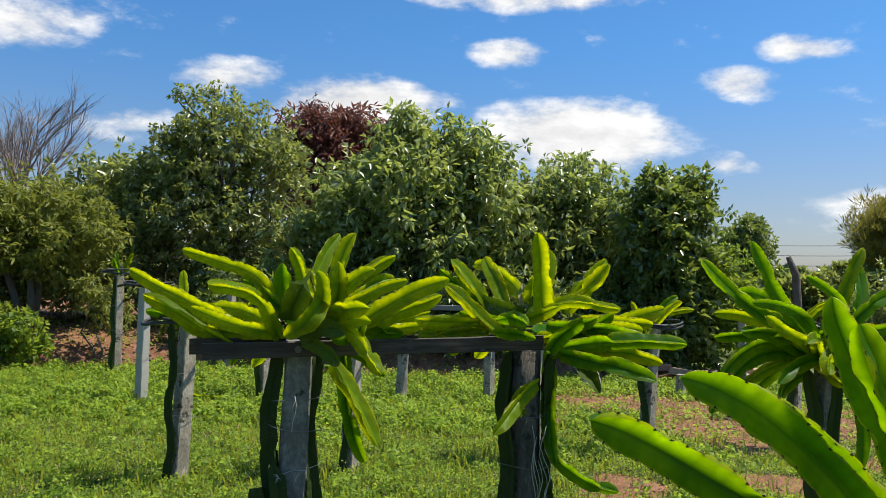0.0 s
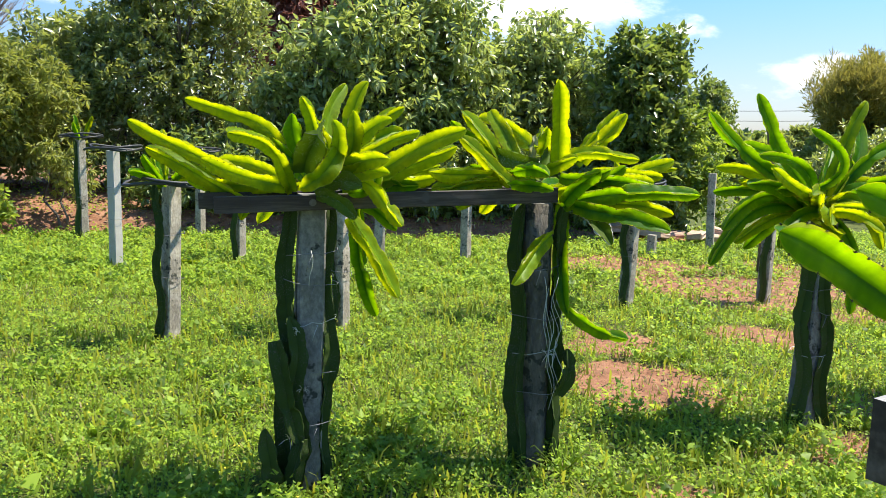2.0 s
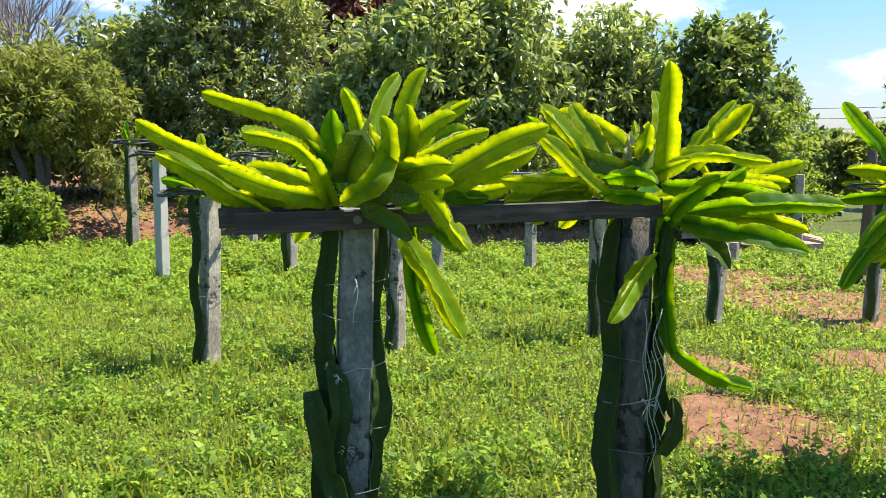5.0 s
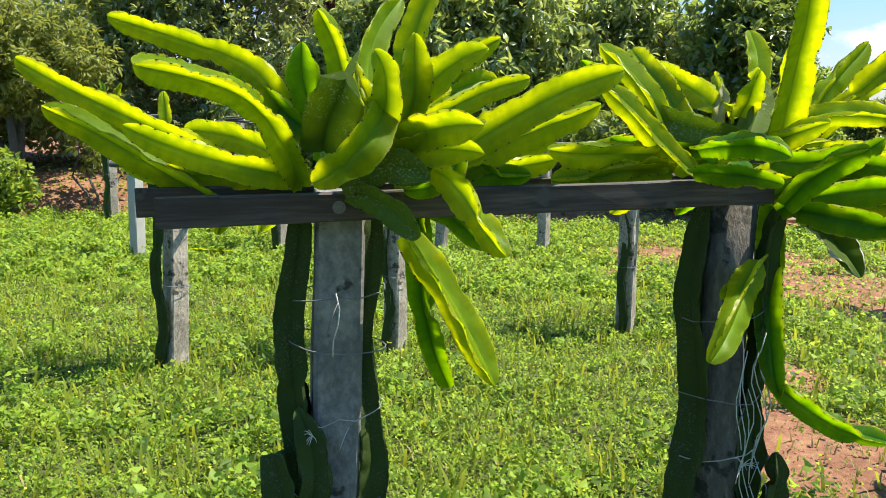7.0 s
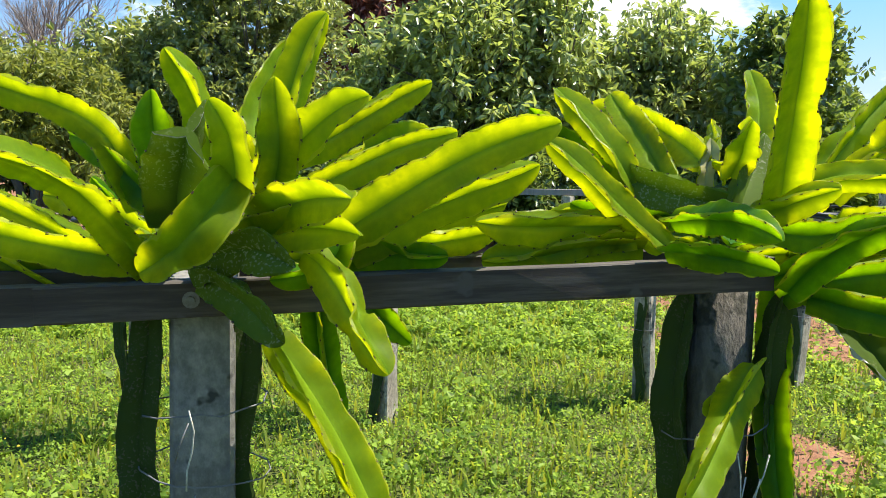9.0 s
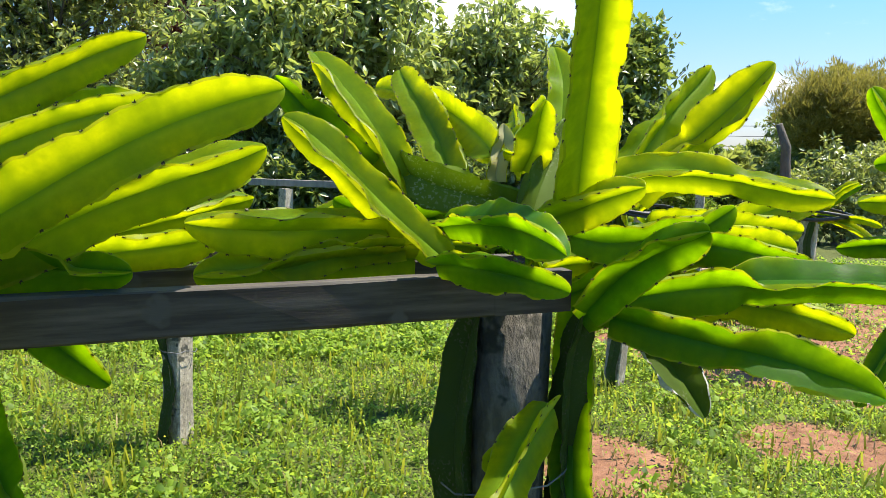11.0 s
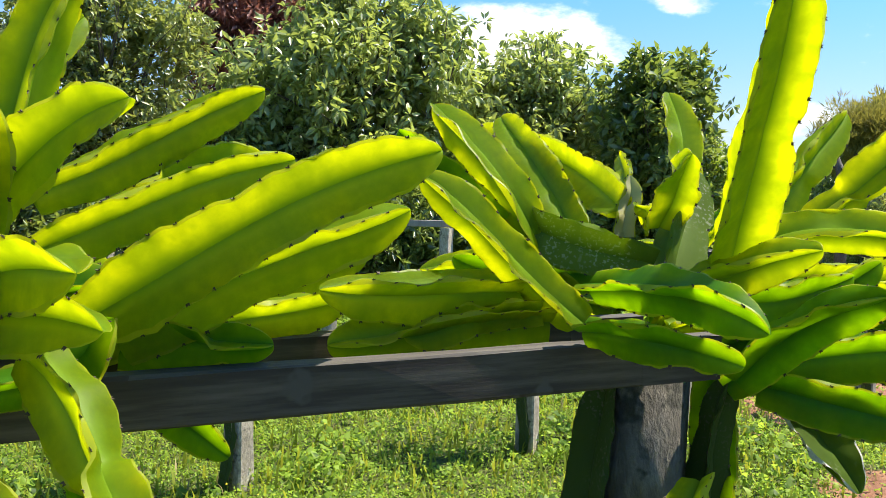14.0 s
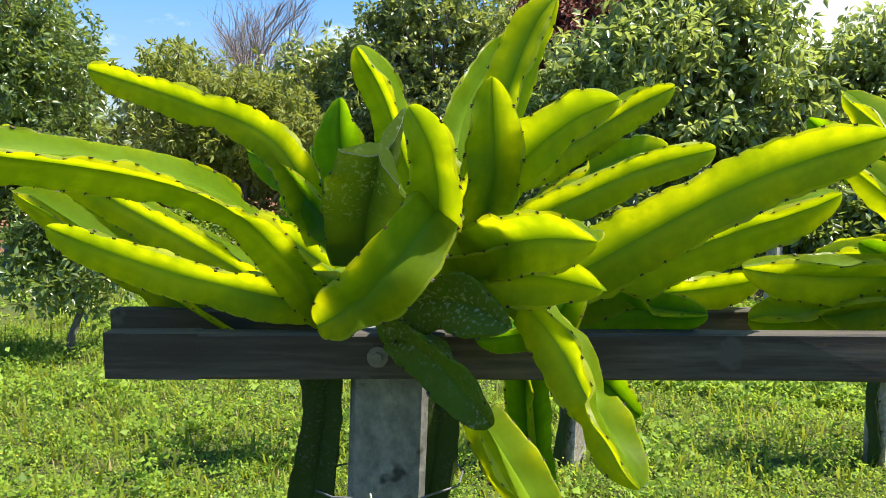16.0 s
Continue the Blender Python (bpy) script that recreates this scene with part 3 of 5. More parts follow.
# dense hedge of fruit trees behind the rows
tree("citrus_tree", "tall dark green citrus tree with uneven open top", (-4.0, 14.2), 4.7,
     ((0, 0, 2.6, 1.55, 1.2, 1.4), (-0.25, 0, 3.9, 0.75, 0.6, 0.75), (0.75, 0.1, 3.5, 0.6, 0.6, 0.75), (-1.0, 0, 1.6, 1.0, 0.8, 1.0), (0.9, 0, 1.5, 1.0, 0.8, 1.0), (-0.75, 0.1, 3.3, 0.7, 0.6, 0.6)),
     700, 38, 0.25, 0.102, 0.45, 0.15, LEAF_CITRUS, BARK, 0.11, 11)
tree("citrus_tree", "lower dark green citrus tree beside the red bank", (-6.3, 14.6), 3.2,
     ((0, 0, 2.1, 1.2, 1.0, 1.1), (0.5, 0.1, 2.6, 0.8, 0.7, 0.8), (-0.9, 0, 1.8, 0.8, 0.7, 0.9)), 400, 28, 0.28, 0.15, 0.4, 0.2, LEAF_CITRUS, BARK, 0.09, 12)
tree("mango_tree", "broad mango tree with long drooping green leaves", (-0.5, 13.4), 4.1,
     ((0, 0, 2.1, 1.75, 1.3, 1.5), (0.2, 0.1, 3.2, 1.1, 0.9, 0.85), (-0.9, 0.1, 2.2, 1.0, 0.9, 1.0), (1.2, 0, 2.3, 0.9, 0.9, 1.2), (0.95, 0.1, 3.35, 0.5, 0.5, 0.5), (-0.25, 0.1, 3.7, 0.4, 0.4, 0.45), (-1.5, 0, 1.4, 0.8, 0.8, 1.0), (1.4, 0, 1.2, 0.8, 0.8, 0.9)),
     860, 31, 0.27, 0.148, 0.40, 0.55, LEAF_MANGO, BARK, 0.13, 13)
tree("avocado_tree", "rounded green avocado tree with hanging leaves", (2.25, 14.0), 3.45,
     ((0, 0, 2.0, 1.3, 1.1, 1.3), (0.0, 0, 2.9, 0.75, 0.7, 0.6), (-0.7, 0, 2.2, 0.7, 0.7, 0.8), (0.8, 0, 1.8, 0.6, 0.7, 1.0)),
     560, 30, 0.25, 0.135, 0.40, 0.5, LEAF_MANGO, BARK, 0.10, 14)
tree("citrus_tree", "compact upright dark green citrus tree", (3.55, 12.6), 3.2,
     ((0, 0, 1.7, 0.78, 0.75, 1.25), (-0.15, 0, 2.6, 0.5, 0.5, 0.55), (0.35, 0, 2.55, 0.4, 0.4, 0.55), (0.2, 0, 0.9, 0.75, 0.7, 0.8)),
     430, 32, 0.22, 0.13, 0.5, 0.0, LEAF_DARK, BARK, 0.08, 15)
tree("citrus_bush", "small lighter green citrus bush beside a taller tree", (4.45, 12.7), 2.1,
     ((0, 0, 1.2, 0.65, 0.6, 0.75), (-0.2, 0, 1.75, 0.35, 0.35, 0.35), (0.15, 0, 0.6, 0.7, 0.6, 0.5)), 230, 30, 0.17, 0.085, 0.5, 0.0, LEAF_BUSH, BARK, 0.05, 16, category="bush")
tree("red_leaved_tree", "tree with dry red-brown foliage behind the hedge", (-2.9, 20.0), 5.2,
     ((0, 0, 3.8, 1.7, 1.0, 1.3), (0.7, 0, 4.7, 0.9, 0.7, 0.7), (-0.5, 0, 4.75, 0.9, 0.7, 0.75)), 520, 26, 0.26, 0.20, 0.28, 0.5, LEAF_BROWN, BARK, 0.13, 17)
tree("feathery_tree", "pale yellow-green feathery tree over the bank", (-6.4, 12.2), 3.0,
     ((0, 0, 2.25, 1.0, 0.8, 0.42), (-0.9, 0, 2.55, 0.8, 0.7, 0.4), (0.75, 0, 1.95, 0.7, 0.6, 0.35), (-0.4, -0.2, 1.75, 0.9, 0.6, 0.3), (0.3, -0.2, 1.45, 0.7, 0.5, 0.25)), 260, 34, 0.20, 0.12, 0.30, 0.35, LEAF_PALE, BARK, 0.06, 18, 3)
tree("shaded_tree", "dark shaded citrus tree beside the red bank", (-6.8, 13.0), 2.4,
     ((0, 0, 1.5, 1.2, 0.8, 0.9), (0.9, 0.1, 1.3, 0.7, 0.6, 0.7), (-1.0, 0, 1.4, 0.8, 0.7, 0.9)), 330, 30, 0.25, 0.13, 0.42, 0.2, LEAF_CITRUS, BARK, 0.07, 28)
tree("leafy_tree", "tall green leafy tree beside the lawn", (-8.2, 10.0), 3.4,
     ((0, 0, 2.1, 1.2, 1.1, 1.1), (0.3, 0, 2.9, 0.7, 0.7, 0.6), (0.2, 0, 1.1, 1.0, 0.9, 0.8)), 560, 40, 0.25, 0.085, 0.42, 0.2, LEAF_DARK, BARK, 0.08, 19)
tree("young_citrus_tree", "young citrus tree with thin trunk on the lawn", (-4.45, 6.85), 1.05,
     ((0, 0, 0.62, 0.42, 0.4, 0.34), (-0.1, 0, 0.9, 0.25, 0.25, 0.2)), 110, 24, 0.13, 0.07, 0.45, 0.2, LEAF_DARK, BARK, 0.028, 20)
tree("dark_round_tree", "distant rounded dark green tree", (15.3, 40.0), 4.6,
     ((0, 0, 2.9, 1.35, 1.2, 1.45), (0.3, 0, 3.7, 0.9, 0.9, 0.8), (-0.2, 0, 1.0, 0.9, 0.9, 1.2)), 220, 40, 0.4, 0.22, 0.5, 0.0, LEAF_DARK, BARK, 0.16, 21)
tree("olive_tree", "feathery olive-yellow tree with rounded crown", (14.1, 23.0), 4.4,
     ((0, 0, 3.1, 1.9, 1.4, 0.95), (-0.9, 0, 2.8, 1.1, 1.0, 0.9), (1.0, 0, 2.7, 1.0, 1.0, 0.9)), 520, 64, 0.42, 0.22, 0.12, -0.9, LEAF_BAMBOO, BARK, 0.12, 22, 3)
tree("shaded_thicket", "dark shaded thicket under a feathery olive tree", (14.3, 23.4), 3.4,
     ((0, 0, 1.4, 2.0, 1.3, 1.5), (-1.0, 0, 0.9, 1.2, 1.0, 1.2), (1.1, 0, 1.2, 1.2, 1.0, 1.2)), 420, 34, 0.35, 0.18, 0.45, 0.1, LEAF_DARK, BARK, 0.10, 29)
tree("thin_leaved_tree", "open thin-leaved tree with visible branches", (12.0, 15.4), 5.6,
     ((0, 0, 3.2, 1.6, 1.3, 1.2), (0.5, 0, 4.4, 1.2, 1.0, 0.9), (-0.7, 0, 2.2, 0.9, 0.9, 0.8), (1.4, 0, 2.6, 1.0, 1.0, 1.0)), 300, 20, 0.3, 0.11, 0.3, 0.3, LEAF_CITRUS, BARK, 0.10, 23)
tree("orchard_bush", "green bush on the far meadow", (9.6, 16.5), 1.9,
     ((0, 0, 0.9, 1.0, 0.9, 0.8), (0.9, 0.2, 1.0, 0.9, 0.8, 0.8), (-0.8, 0, 0.5, 0.7, 0.7, 0.6)), 260, 30, 0.25, 0.13, 0.4, 0.1, LEAF_CITRUS, BARK, 0.06, 24, category="bush")
tree("low_bush", "low leafy green bush at the foot of the bank", (-5.85, 10.9), 0.75,
     ((0, 0, 0.35, 0.55, 0.4, 0.36), (-0.5, 0.1, 0.4, 0.5, 0.4, 0.35)), 120, 30, 0.13, 0.085, 0.6, 0.0, LEAF_BUSH, BARK, 0.02, 25, 3, category="bush")
tree("thin_shrub", "thin straggly shrub on the red bank", (-5.0, 11.7), 1.25,
     ((0, 0, 0.85, 0.35, 0.3, 0.35), (-0.2, 0, 1.05, 0.25, 0.25, 0.2), (0.25, 0, 0.65, 0.25, 0.2, 0.2)), 46, 14, 0.13, 0.10, 0.3, 0.5, LEAF_PALE, BARK, 0.018, 26, 3, category="shrub")
# row near y 12 is added: dark leaves stand in for tree shade
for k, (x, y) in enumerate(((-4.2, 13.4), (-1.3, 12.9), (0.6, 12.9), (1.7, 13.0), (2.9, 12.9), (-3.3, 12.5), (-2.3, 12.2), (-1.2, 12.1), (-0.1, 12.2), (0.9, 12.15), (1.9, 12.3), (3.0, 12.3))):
    tree("understory_shrub", "dark shrub standing in for tree shade at the foot of the hedge", (x, y), 1.4,
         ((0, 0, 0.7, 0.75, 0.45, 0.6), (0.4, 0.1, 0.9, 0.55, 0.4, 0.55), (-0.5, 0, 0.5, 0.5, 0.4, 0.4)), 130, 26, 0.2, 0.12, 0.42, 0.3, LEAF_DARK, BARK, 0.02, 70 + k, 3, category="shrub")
tree("understory_shrub", "shaded shrub under the fruit trees", (-2.6, 13.3), 1.1,
     ((0, 0, 0.75, 0.7, 0.5, 0.5), (0.9, 0.1, 0.7, 0.6, 0.5, 0.5)), 130, 24, 0.16, 0.11, 0.4, 0.3, LEAF_CITRUS, BARK, 0.02, 27, 3, category="shrub")
for k, (x, y, h) in enumerate(((14.4, 19.3, 1.6), (15.7, 18.9, 1.6), (23.5, 29.5, 6.5), (20, 30, 4.0), (24, 40, 4.5), (30, 52, 6.0), (-16, 24, 5.0), (-20, 16, 4.6), (-13, 15, 4.2), (7.5, 60, 4.0), (40, 60, 6), (13, 30, 2.0), (16.5, 33, 2.2), (19, 36, 2.0), (22, 38, 2.4), (12, 26, 1.6))):
    tree("far_tree", "distant green tree closing the view", (x, y), h,
         ((0, 0, h * 0.45, h * 0.42, h * 0.4, h * 0.42), (h * 0.15, 0, h * 0.72, h * 0.26, h * 0.26, h * 0.25)), 150, 34, h * 0.1, 0.3, 0.45, 0.2, (LEAF_CITRUS, LEAF_BUSH, LEAF_DARK)[k % 3], BARK, 0.15, 40 + k)


def bare_tree(at, top, seed):
    rng = random.Random(seed)
    z0 = height(*at) - 0.05
    base = thing("bare_tree", "tall leafless tree with many fine upright twigs", "tree", "", (*at, z0))
    wood, twigs = bmesh.new(), bmesh.new()

    def grow(p, d, length, rad, level):
        bm = wood if level < 2 else twigs
        q = p + d * length * 0.5 + Vector((rng.uniform(-.04, .04), rng.uniform(-.04, .04), 0)) * length
        e = p + d * length
        tube(bm, (p, q, e), (rad, rad * 0.8, rad * 0.55), 5 if level < 3 else 3, False)
        if level == 5:
            return
        for i in range((6, 4, 4, 4, 3)[level]):
            w = 0.6 if level else 0.42
            nd = (d + Vector((rng.uniform(-w, w), rng.uniform(-w, w), rng.uniform(-0.1, .35)))).normalized()
            grow(p.lerp(e, rng.uniform(0.35, 1.0)), nd, length * (rng.uniform(0.5, 0.75) if level else rng.uniform(1.2, 1.7)), rad * 0.5, level + 1)
    grow(Vector((0, 0, 0)), Vector((0.03, 0, 1)).normalized(), (top - z0) * 0.25, 0.13, 0)
    part("trunk", wood, BARK_PALE, base, smooth=True)
    part("twig_crown", twigs, BARK_PALE, base, smooth=True)


bare_tree((-12.0, 22.0), 7.4, 3)


# ---- posts, rails, wires ----
U = Vector((0.97, 0.245, 0)).normalized()
ROW_YAW = math.degrees(math.atan2(U.y, U.x))


def post_mesh(h, w, seed, edge=0.16):
    bm = bmesh.new()
    rng = random.Random(seed)
    rings = []
    n = 9
    for i in range(n):
        t = i / (n - 1)
        z = -0.25 + (h + 0.25) * t
        s = w / 2 * (1.06 - 0.08 * t)
        b = s * edge
        pts = ((s - b, -s), (s, -s + b), (s, s - b), (s - b, s), (-s + b, s), (-s, s - b), (-s, -s + b), (-s + b, -s))
        j = 0.0025
        rings.append([bm.verts.new((px + rng.uniform(-j, j), py + rng.uniform(-j, j), z + (rng.uniform(-.004, .004) if 0 < i < n - 1 else 0))) for px, py in pts])
    for a, b2 in zip(rings, rings[1:]):
        for k in range(8):
            bm.faces.new((a[k], a[(k + 1) % 8], b2[(k + 1) % 8], b2[k]))
    bm.faces.new(rings[0][::-1])
    bm.faces.new(rings[-1])
    return bm


def tie(parent, z, half, seed, material=None, sag=0.0):
    """A loop of tie wire round a post and the stems on it."""
    rng = random.Random(seed)
    bm = bmesh.new()
    pts = []
    for k in range(17):
        a = 2 * math.pi * k / 16
        r = half * (1.16 + 0.12 * math.cos(2 * a) + 0.06 * rng.uniform(-1, 1))
        pts.append((r * math.cos(a), r * math.sin(a), z + sag * math.cos(a) + 0.006 * rng.uniform(-1, 1)))
    tube(bm, pts, 0.0016, 5)
    # twisted ends
    e = Vector((half * rng.uniform(-0.5, 0.5), -half * 1.42, z))
    tube(bm, (e, e + Vector((0.004, -0.012, 0.006)), e + Vector((-0.01, -0.014, -0.03)), e + Vector((-0.018, -0.012, -0.06))), 0.0014, 4)
    return part("tie_wire", bm, material or WIRE, parent, "thin twisted tie wire", True)


def concrete_post(name, label, at, h, w=0.10, yaw=None, lean=(0, 0), seed=0, material=None, ties=(), edge=0.16):
    z0 = height(*at)
    ob = thing(name, label, "post", "garden posts", (*at, z0))
    ob.matrix_basis = pose(at[0], at[1], z0, lean[0], lean[1], ROW_YAW if yaw is None else yaw)
    part("shaft", post_mesh(h, w, seed, edge), material or CONCRETE, ob, smooth=edge > 0.4)
    for k, (z, half) in enumerate(ties):
        tie(ob, z, half, seed * 10 + k, WIRE if k % 3 == 2 else STRAP, 0.012 * (-1) ** k)
    return ob


P_A, P_B, P_C, P_D = Vector((-0.598, 3.24, 0)), Vector((0.40, 3.51, 0)), Vector((1.975, 4.08, 0)), Vector((0.84, 1.10, 0))
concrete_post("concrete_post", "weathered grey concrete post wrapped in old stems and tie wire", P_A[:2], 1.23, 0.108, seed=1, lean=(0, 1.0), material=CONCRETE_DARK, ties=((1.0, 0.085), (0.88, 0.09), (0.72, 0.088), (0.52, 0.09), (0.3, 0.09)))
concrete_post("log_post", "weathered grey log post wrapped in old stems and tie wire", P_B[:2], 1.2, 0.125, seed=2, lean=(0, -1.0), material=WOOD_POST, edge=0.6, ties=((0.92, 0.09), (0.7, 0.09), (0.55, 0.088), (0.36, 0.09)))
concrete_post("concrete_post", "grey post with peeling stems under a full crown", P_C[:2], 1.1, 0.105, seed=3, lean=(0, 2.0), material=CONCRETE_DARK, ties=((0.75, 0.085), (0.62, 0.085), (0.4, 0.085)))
concrete_post("concrete_post", "grey concrete post under a timber rail end", P_D[:2], 1.2, 0.10, seed=4)


def rail(a, b, za, zb, hgt, thick, material, label, name="timber_rail", category="rail", seed=0, bolts=()):
    a, b = Vector((*a[:2], za)), Vector((*b[:2], zb))
    d = b - a
    ob = thing(name, label, category, "timber rails")
    ob.matrix_basis = pose(*((a + b) / 2), 0, -math.degrees(math.asin(d.z / d.length)), math.degrees(math.atan2(d.y, d.x)))
    bm = bmesh.new()
    box(bm, (d.length, thick, hgt), bevel=0.003, rough=0.0012, seed=seed, cuts=10)
    bm.normal_update()
    # upward faces take the paler timber that stands in for sun on them
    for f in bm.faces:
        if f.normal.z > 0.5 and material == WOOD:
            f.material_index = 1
    part("plank", bm, (material, WOOD_SUNLIT if seed > 2 else WOOD_TOP), ob)
    for x in bolts:
        bm = bmesh.new()
        tube(bm, ((x, -thick / 2 + 0.002, 0), (x, -thick / 2 - 0.003, 0)), 0.014, 14)
        washer = part("washer", bm, STEEL, ob, "dull round steel washer")
        bm = bmesh.new()
        tube(bm, ((x, -thick / 2 - 0.003, 0), (x, -thick / 2 - 0.009, 0)), 0.0075, 6)
        part("bolt_head", bm, STEEL, washer, "rusted hexagonal bolt head")
    return ob


NRM = Vector((-U.y, U.x, 0))
FR_L, FR_R = Vector((-0.918, 3.05, 0)) + NRM * 0.015, Vector((0.445, 3.393, 0)) + NRM * 0.015
rail(FR_L, FR_R, 1.153, 1.199, 0.062, 0.03, WOOD, "dark weathered timber rail bolted to the front of two posts", seed=1, bolts=(-0.336,))
rail(Vector((-1.005, 3.17, 0)) + NRM * 0.012, Vector((0.40, 3.52, 0)) + NRM * 0.055, 1.158, 1.196, 0.062, 0.028, WOOD, "dark weathered timber rail along the back of two posts", seed=2)
rail((0.197, 0.717), (0.95, 1.113), 1.168, 1.168, 0.075, 0.03, WOOD, "dark timber rail end near the path, sunlit top put into its colour", seed=3)
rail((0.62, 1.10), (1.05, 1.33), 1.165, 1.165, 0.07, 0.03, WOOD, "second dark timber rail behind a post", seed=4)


def hoop(at, z, radius, seed):
    """Loop of black hose tied on top of a post, on two crossed rods."""
    rng = random.Random(seed)
    ob = thing("support_ring", "black hose ring on crossed rods at a post top", "ring", "support rings", (*at, z))
    bm = bmesh.new()
    pts = [(radius * (1 + 0.06 * math.sin(2 * a + seed)) * math.cos(a), radius * 0.92 * math.sin(a), 0.014 * math.sin(3 * a + seed)) for a in [2 * math.pi * k / 24 for k in range(25)]]
    tube(bm, pts, 0.012, 6)
    part("hose", bm, HOSE, ob, smooth=True)
    bm = bmesh.new()
    pts = [(radius * (0.93 + 0.07 * math.sin(3 * a + seed)) * math.cos(a) + 0.02, radius * 0.95 * math.sin(a), 0.030 + 0.016 * math.sin(2 * a + 1.7 * seed)) for a in [2 * math.pi * k / 24 for k in range(25)]]
    tube(bm, pts, 0.010, 6)
    part("hose", bm, HOSE, ob, smooth=True)
    for k in range(2):
        a = rng.uniform(0, 1.0) + k * 1.57
        d = Vector((math.cos(a), math.sin(a), 0)) * radius
        bm = bmesh.new()
        tube(bm, (-d, Vector((0, 0, 0.006)), d), 0.007, 5)
        part("rod", bm, HOSE, ob, smooth=True)


FAR = (  # x, y, height, ring, pale
    (-1.82, 5.60, 1.10, 1, 0), (-3.25, 8.66, 1.25, 1, 1), (-4.49, 11.0, 1.35, 1, 0), (-2.05, 9.25, 1.1, 1, 0), (-0.65, 6.01, 1.10, 1, 0),
    (-0.45, 9.49, 1.05, 0, 0), (0.61, 9.6, 1.05, 0, 0), (0.83, 6.57, 1.05, 1, 0), (1.83, 6.94, 1.1, 1, 0), (3.15, 10.29, 0.28, 0, 0), (4.18, 10.88, 1.1, 0, 0), (3.29, 7.33, 1.1, 1, 0), (5.3, 8.0, 1.1, 1, 0), (-3.0, 11.3, 1.2, 1, 0))
for k, (x, y, h, ring, pale) in enumerate(FAR):
    concrete_post("concrete_post", "pale bare concrete post on the lawn" if pale else "grey concrete post with a dark old stem on the lawn", (x, y), h, 0.10, yaw=52 + 9 * math.sin(k * 2.1), lean=(1.5 * math.sin(k * 1.7), 2.0 * math.cos(k * 2.3)), seed=20 + k,
                  material=CONCRETE_PALE if pale else CONCRETE, ties=((h * 0.7, 0.075), (h * 0.42, 0.075)))
    if ring:
        hoop((x, y), GROUND_Z + h + 0.02, 0.27, k)
rail((-0.75, 9.45), (1.0, 9.68), 1.04, 1.04, 0.06, 0.04, WOOD_GREY, "grey timber rail across two far posts", seed=8)
bm = bmesh.new()
tube(bm, ((0, 0, -0.2), (0.02, 0, 1.2), (-0.01, 0, 1.62), (-0.10, 0, 1.82)), (0.06, 0.05, 0.045, 0.03), 7)
tagged(mesh_object("wooden_stake", bm, BARK, True), "dark crooked wooden stake standing behind the plants", "stake").matrix_basis = pose(4.05, 9.0, height(4.05, 9.0))


